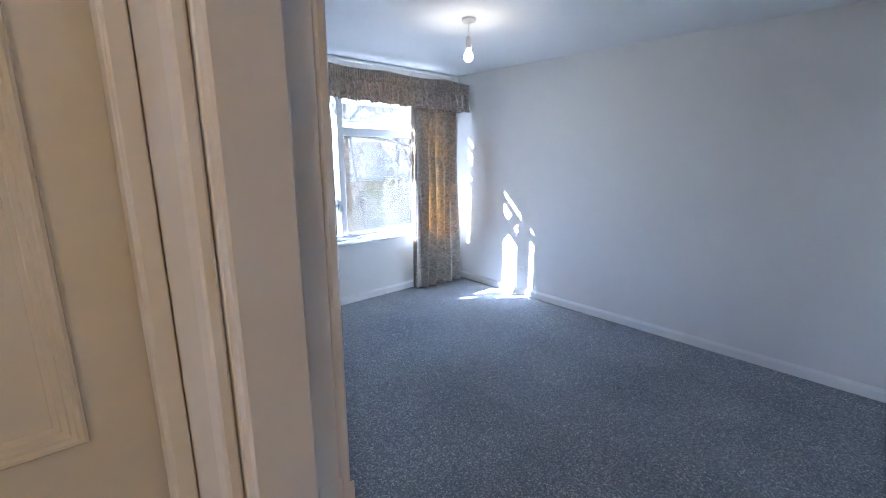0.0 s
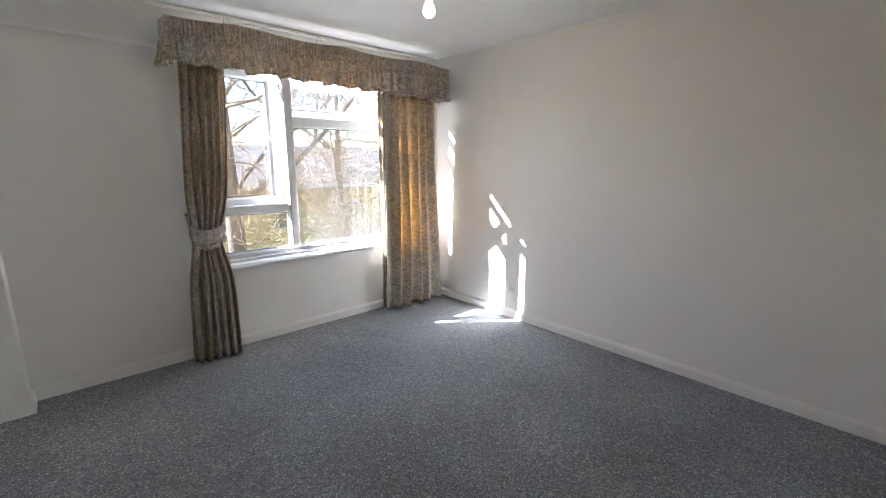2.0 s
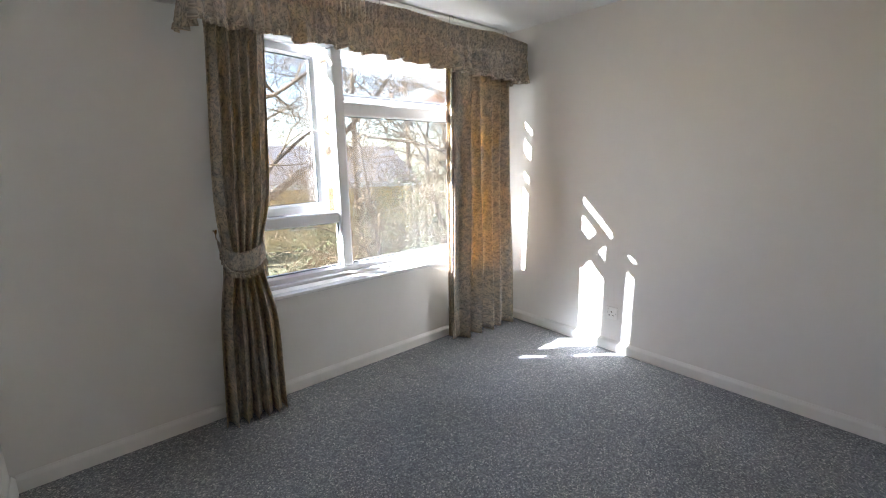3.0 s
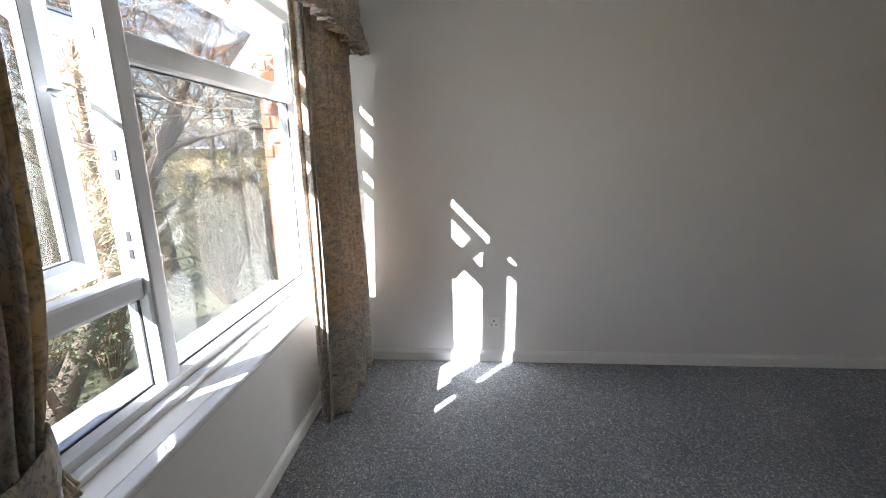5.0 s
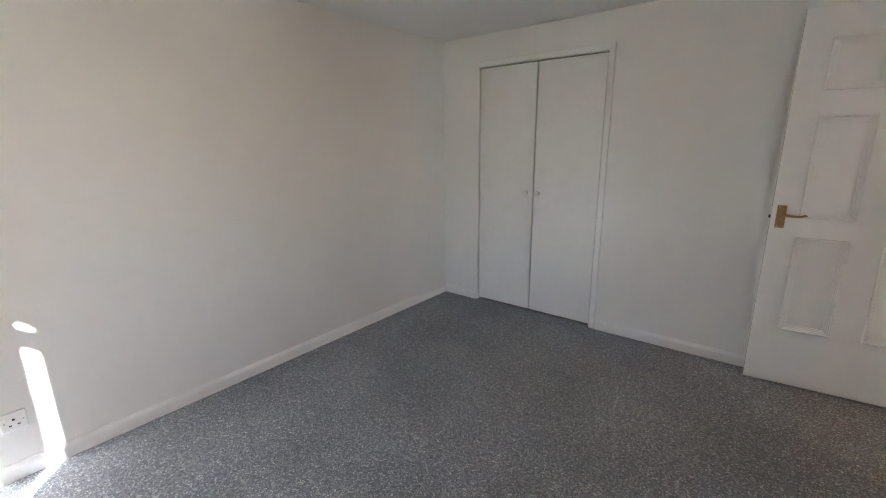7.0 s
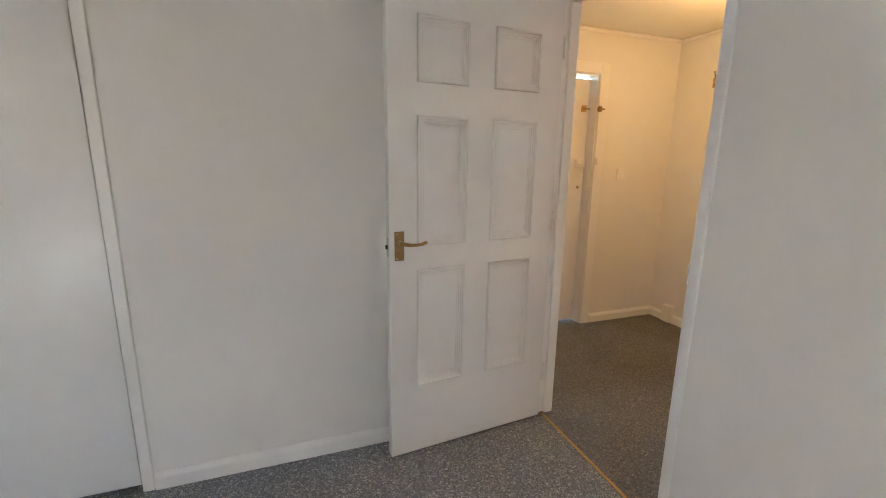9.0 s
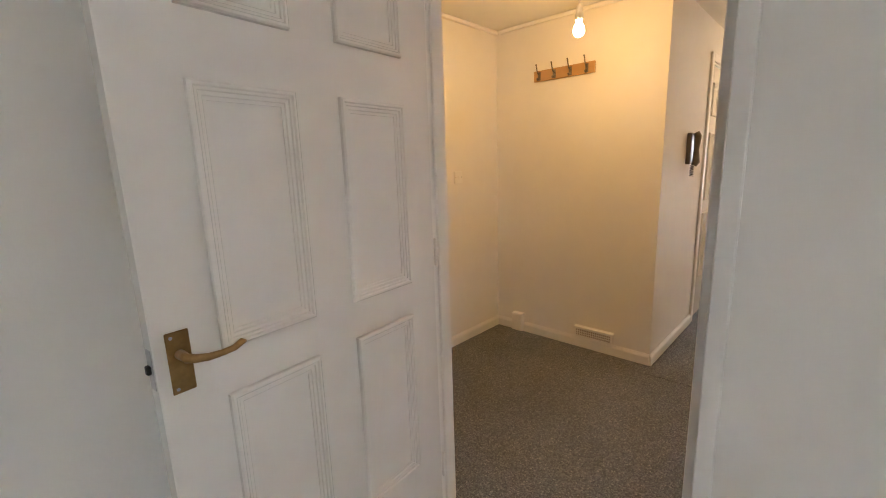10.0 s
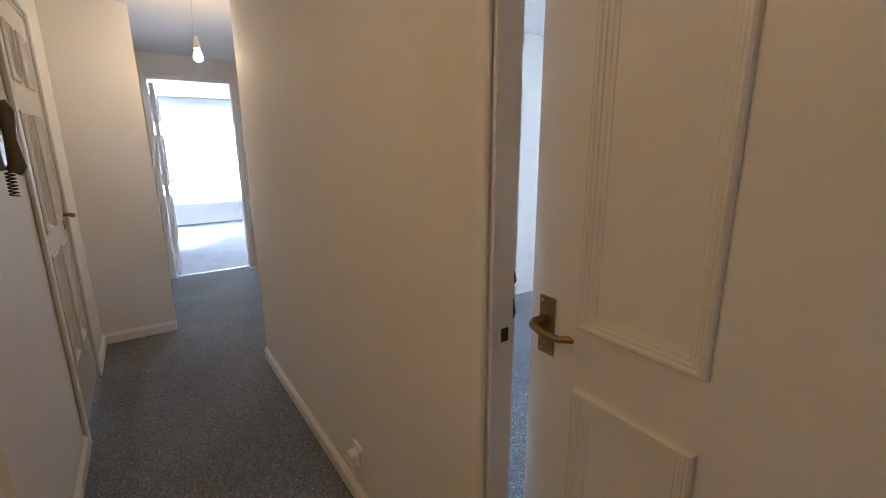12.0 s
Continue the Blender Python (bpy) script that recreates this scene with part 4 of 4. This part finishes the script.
def limb(bm, twigs, p, d, r, length, level, rnd):
    """One bending limb with its side limbs."""
    n = (8, 7, 6, 5, 4)[level]
    bend = (0.02, 0.24, 0.30, 0.34, 0.38)[level]
    pts, rad = [p.copy()], [r]
    for i in range(n):
        d = (d + Vector((rnd.uniform(-1, 1), rnd.uniform(-1, 1), rnd.uniform(-0.7, 0.9))) * bend).normalized()
        pts.append(pts[-1] + d * length / n)
        rad.append(max(0.003, r * (1 - 0.68 * (i + 1) / n)))
    add_tube(bm if level < 2 else twigs, pts, rad, (10, 7, 5, 3, 3)[level])
    if level >= 4:
        return
    for k in range((9, 8, 7, 6)[level]):
        i = rnd.randint((3, 2, 1, 1)[level], n)
        side = Vector((rnd.uniform(-1, 1), rnd.uniform(-1, 1), rnd.uniform(-0.35, 0.75))).normalized()
        limb(bm, twigs, pts[i], (d * 0.45 + side).normalized(), max(0.004, rad[i] * rnd.uniform(0.32, 0.55)), length * rnd.uniform(0.40, 0.66), level + 1, rnd)


def bare_tree(x, y, height, r, lean, seed, label):
    rnd = random.Random(seed)
    ob = empty("tree", pose(x, y, GZ - 0.05), label, "tree", "bare trees outside")
    bm, twigs = bmesh.new(), bmesh.new()
    limb(bm, twigs, Vector((0, 0, 0)), Vector((lean[0], lean[1], 1)).normalized(), r, height, 0, rnd)
    part("trunk", bm, BARK, ob, "", True)
    part("crown", twigs, TWIG, ob, "bare twigs")
    return ob


bare_tree(3.5, 11.3, 8.5, 0.24, (-0.02, 0.0), 5, "large bare tree with a forked grey trunk")
bare_tree(6.2, 9.7, 7.2, 0.20, (0.36, -0.35), 11, "bare tree with a thick leaning brown trunk")
bare_tree(9.2, 11.0, 8.0, 0.13, (0.02, 0.0), 23, "slender dark bare tree with many fine twigs")
bare_tree(4.95, 7.75, 4.6, 0.06, (-0.14, 0.09), 31, "small crooked bare tree near the window")
bare_tree(12.5, 12.0, 8.5, 0.2, (-0.05, 0.0), 43, "tall bare tree at the garden's edge")

far_tree = bare_tree(9.0, 16.5, 9.0, 0.17, (0.05, 0.02), 57, "bare winter tree with a haze of fine twigs")
for x, y, turn, size in ((14.0, 16.5, 70, 1.0), (18.5, 13.0, 160, 0.9), (23.0, 17.0, 250, 1.1), (16.5, 23.0, 20, 1.2), (28.0, 13.5, 110, 1.0), (5.6, 19.0, 200, 1.1), (32.0, 21.0, 300, 1.25), (12.0, 13.6, 335, 0.75), (21.5, 11.0, 45, 0.8)):
    copy_thing(far_tree, pose(x, y, GZ - 0.05, 0, 0, turn) @ Matrix.Scale(size, 4))


def bush(x, y, z, rx, rz, count, seed, label, twiggy=70):
    """An evergreen mass of many small leaf blades on crooked stems."""
    rnd = random.Random(seed)
    ob = empty("bush", pose(x, y, GZ - 0.02), label, "bush")
    stems, verts, faces = bmesh.new(), [], []
    for k in range(twiggy):
        a, q = rnd.uniform(0, 6.28), rnd.uniform(0.2, 1.0)
        top = Vector((rx * q * math.cos(a), rx * q * math.sin(a), z + rz * rnd.uniform(0.2, 1.0)))
        pts = [Vector((0.1 * math.cos(a), 0.1 * math.sin(a), 0))]
        for i in range(1, 7):
            pts.append(top * (i / 6) + Vector((rnd.gauss(0, 0.10), rnd.gauss(0, 0.10), 0.25 * math.sin(i / 2))))
        add_tube(stems, pts, [0.018, 0.015, 0.012, 0.010, 0.008, 0.006, 0.003], 4)
        for i in (3, 4, 5, 5):
            d = Vector((rnd.gauss(0, 0.25), rnd.gauss(0, 0.25), rnd.uniform(0, 0.35)))
            add_tube(stems, [pts[i], pts[i] + d * 0.5 + Vector((0, 0, 0.04)), pts[i] + d], [0.006, 0.004, 0.002], 3)
    clumps = [Vector((rx * rnd.uniform(-1, 1), rx * rnd.uniform(-1, 1), rnd.uniform(0.3, 1.0) * (z + rz))) for _ in range(90)]
    for k in range(count):
        c = clumps[k % len(clumps)]
        p = c + Vector((rnd.gauss(0, 0.22), rnd.gauss(0, 0.22), rnd.gauss(0, 0.2)))
        p.z = max(p.z, 0.05)
        d = Vector((rnd.gauss(0, 1), rnd.gauss(0, 1), rnd.gauss(0, 0.7))).normalized()
        s = d.orthogonal().normalized() * rnd.uniform(0.012, 0.024)
        d *= rnd.uniform(0.05, 0.10)
        i = len(verts)
        verts += [p, p + d * 0.5 + s, p + d, p + d * 0.5 - s]
        faces.append((i, i + 1, i + 2, i + 3))
    part("stem", stems, TWIG, ob)
    me = bpy.data.meshes.new("leaves")
    me.from_pydata(verts, [], faces)
    me.materials.append(LEAF)
    lv = new("leaves", me)
    lv.parent = ob
    tagged(lv, kind="stuff")
    return ob


bush(4.1, 8.6, 1.6, 1.4, 1.1, 1500, 3, "leafless tangled shrub with tan twigs and few leaves", 260)
bush(7.6, 9.9, 2.2, 1.5, 1.6, 7000, 8, "tall ivy-covered evergreen shrub")
bush(6.6, 12.2, 1.4, 1.8, 1.2, 6000, 13, "straggling evergreen hedge shrub", 140)
bush(9.6, 7.0, 3.0, 1.8, 2.2, 7000, 21, "tall evergreen shrub by the boundary", 120)
bush(11.6, 9.9, 2.4, 1.8, 1.6, 7000, 27, "broad evergreen shrub behind the trees", 120)


def bungalow(m, label, w, d, h, roof_h):
    ob = empty("house", m, label, "house")
    part("wall", boxes((-w / 2, w / 2, -d / 2, d / 2, 0, h)), BUFF, ob)
    bm = bmesh.new()
    a = [bm.verts.new(p) for p in ((-w / 2 - 0.4, -d / 2 - 0.4, h), (w / 2 + 0.4, -d / 2 - 0.4, h), (w / 2 + 0.4, d / 2 + 0.4, h), (-w / 2 - 0.4, d / 2 + 0.4, h), (-w / 2 - 0.4, 0, h + roof_h), (w / 2 + 0.4, 0, h + roof_h))]
    for f in ((0, 1, 5, 4), (2, 3, 4, 5), (0, 4, 3), (1, 2, 5), (3, 2, 1, 0)):
        bm.faces.new([a[i] for i in f])
    part("roof", bm, ROOF, ob)
    part("fascia", boxes((-w / 2 - 0.42, w / 2 + 0.42, -d / 2 - 0.44, -d / 2 - 0.40, h - 0.18, h + 0.03)), TRIM, ob)
    for k in range(int(w // 3)):
        x = -w / 2 + 1.5 + 3 * k
        win = part("window", add_ring(bmesh.new(), x - 0.6, x + 0.6, 0.9, 2.1, ((0, -d / 2 - 0.002), (0, -d / 2 - 0.04), (0.07, -d / 2 - 0.04), (0.07, -d / 2 - 0.002))), UPVC, ob)
        part("pane", boxes((x - 0.53, x + 0.53, -d / 2 - 0.02, -d / 2 - 0.01, 0.97, 2.03)), DARKWIN, win)
        part("mullion", boxes((x - 0.03, x + 0.03, -d / 2 - 0.04, -d / 2 - 0.021, 0.97, 2.03)), UPVC, win)
    return ob


bungalow(pose(8.6, 25.0, GZ, 0, 0, -14), "low buff brick building with a grey tiled roof", 13, 8, 3.0, 1.9)
bungalow(pose(46.0, 33.0, GZ, 0, 0, -55), "distant buff brick house with a grey roof", 16, 8, 4.6, 2.2)

# ---- bricks of the window's outer reveal ----
brick_mesh = mesh_from("brick", boxes((0, 0.0115, 0, 0.1025, 0, 0.065), bevel=0.003), BRICK)
half_mesh = mesh_from("brick", boxes((0, 0.0115, 0, 0.046, 0, 0.065), bevel=0.003), BRICK)
for k in range(20):
    z = WZ0 - 0.04 + 0.075 * k
    if z > WZ1:
        break
    for y, me in ((4.2055, brick_mesh),) if k % 2 else ((4.2055, half_mesh), (4.2615, half_mesh)):
        b = new("brick", me)
        b.location = (BX1, y, z)
        b.parent = outer
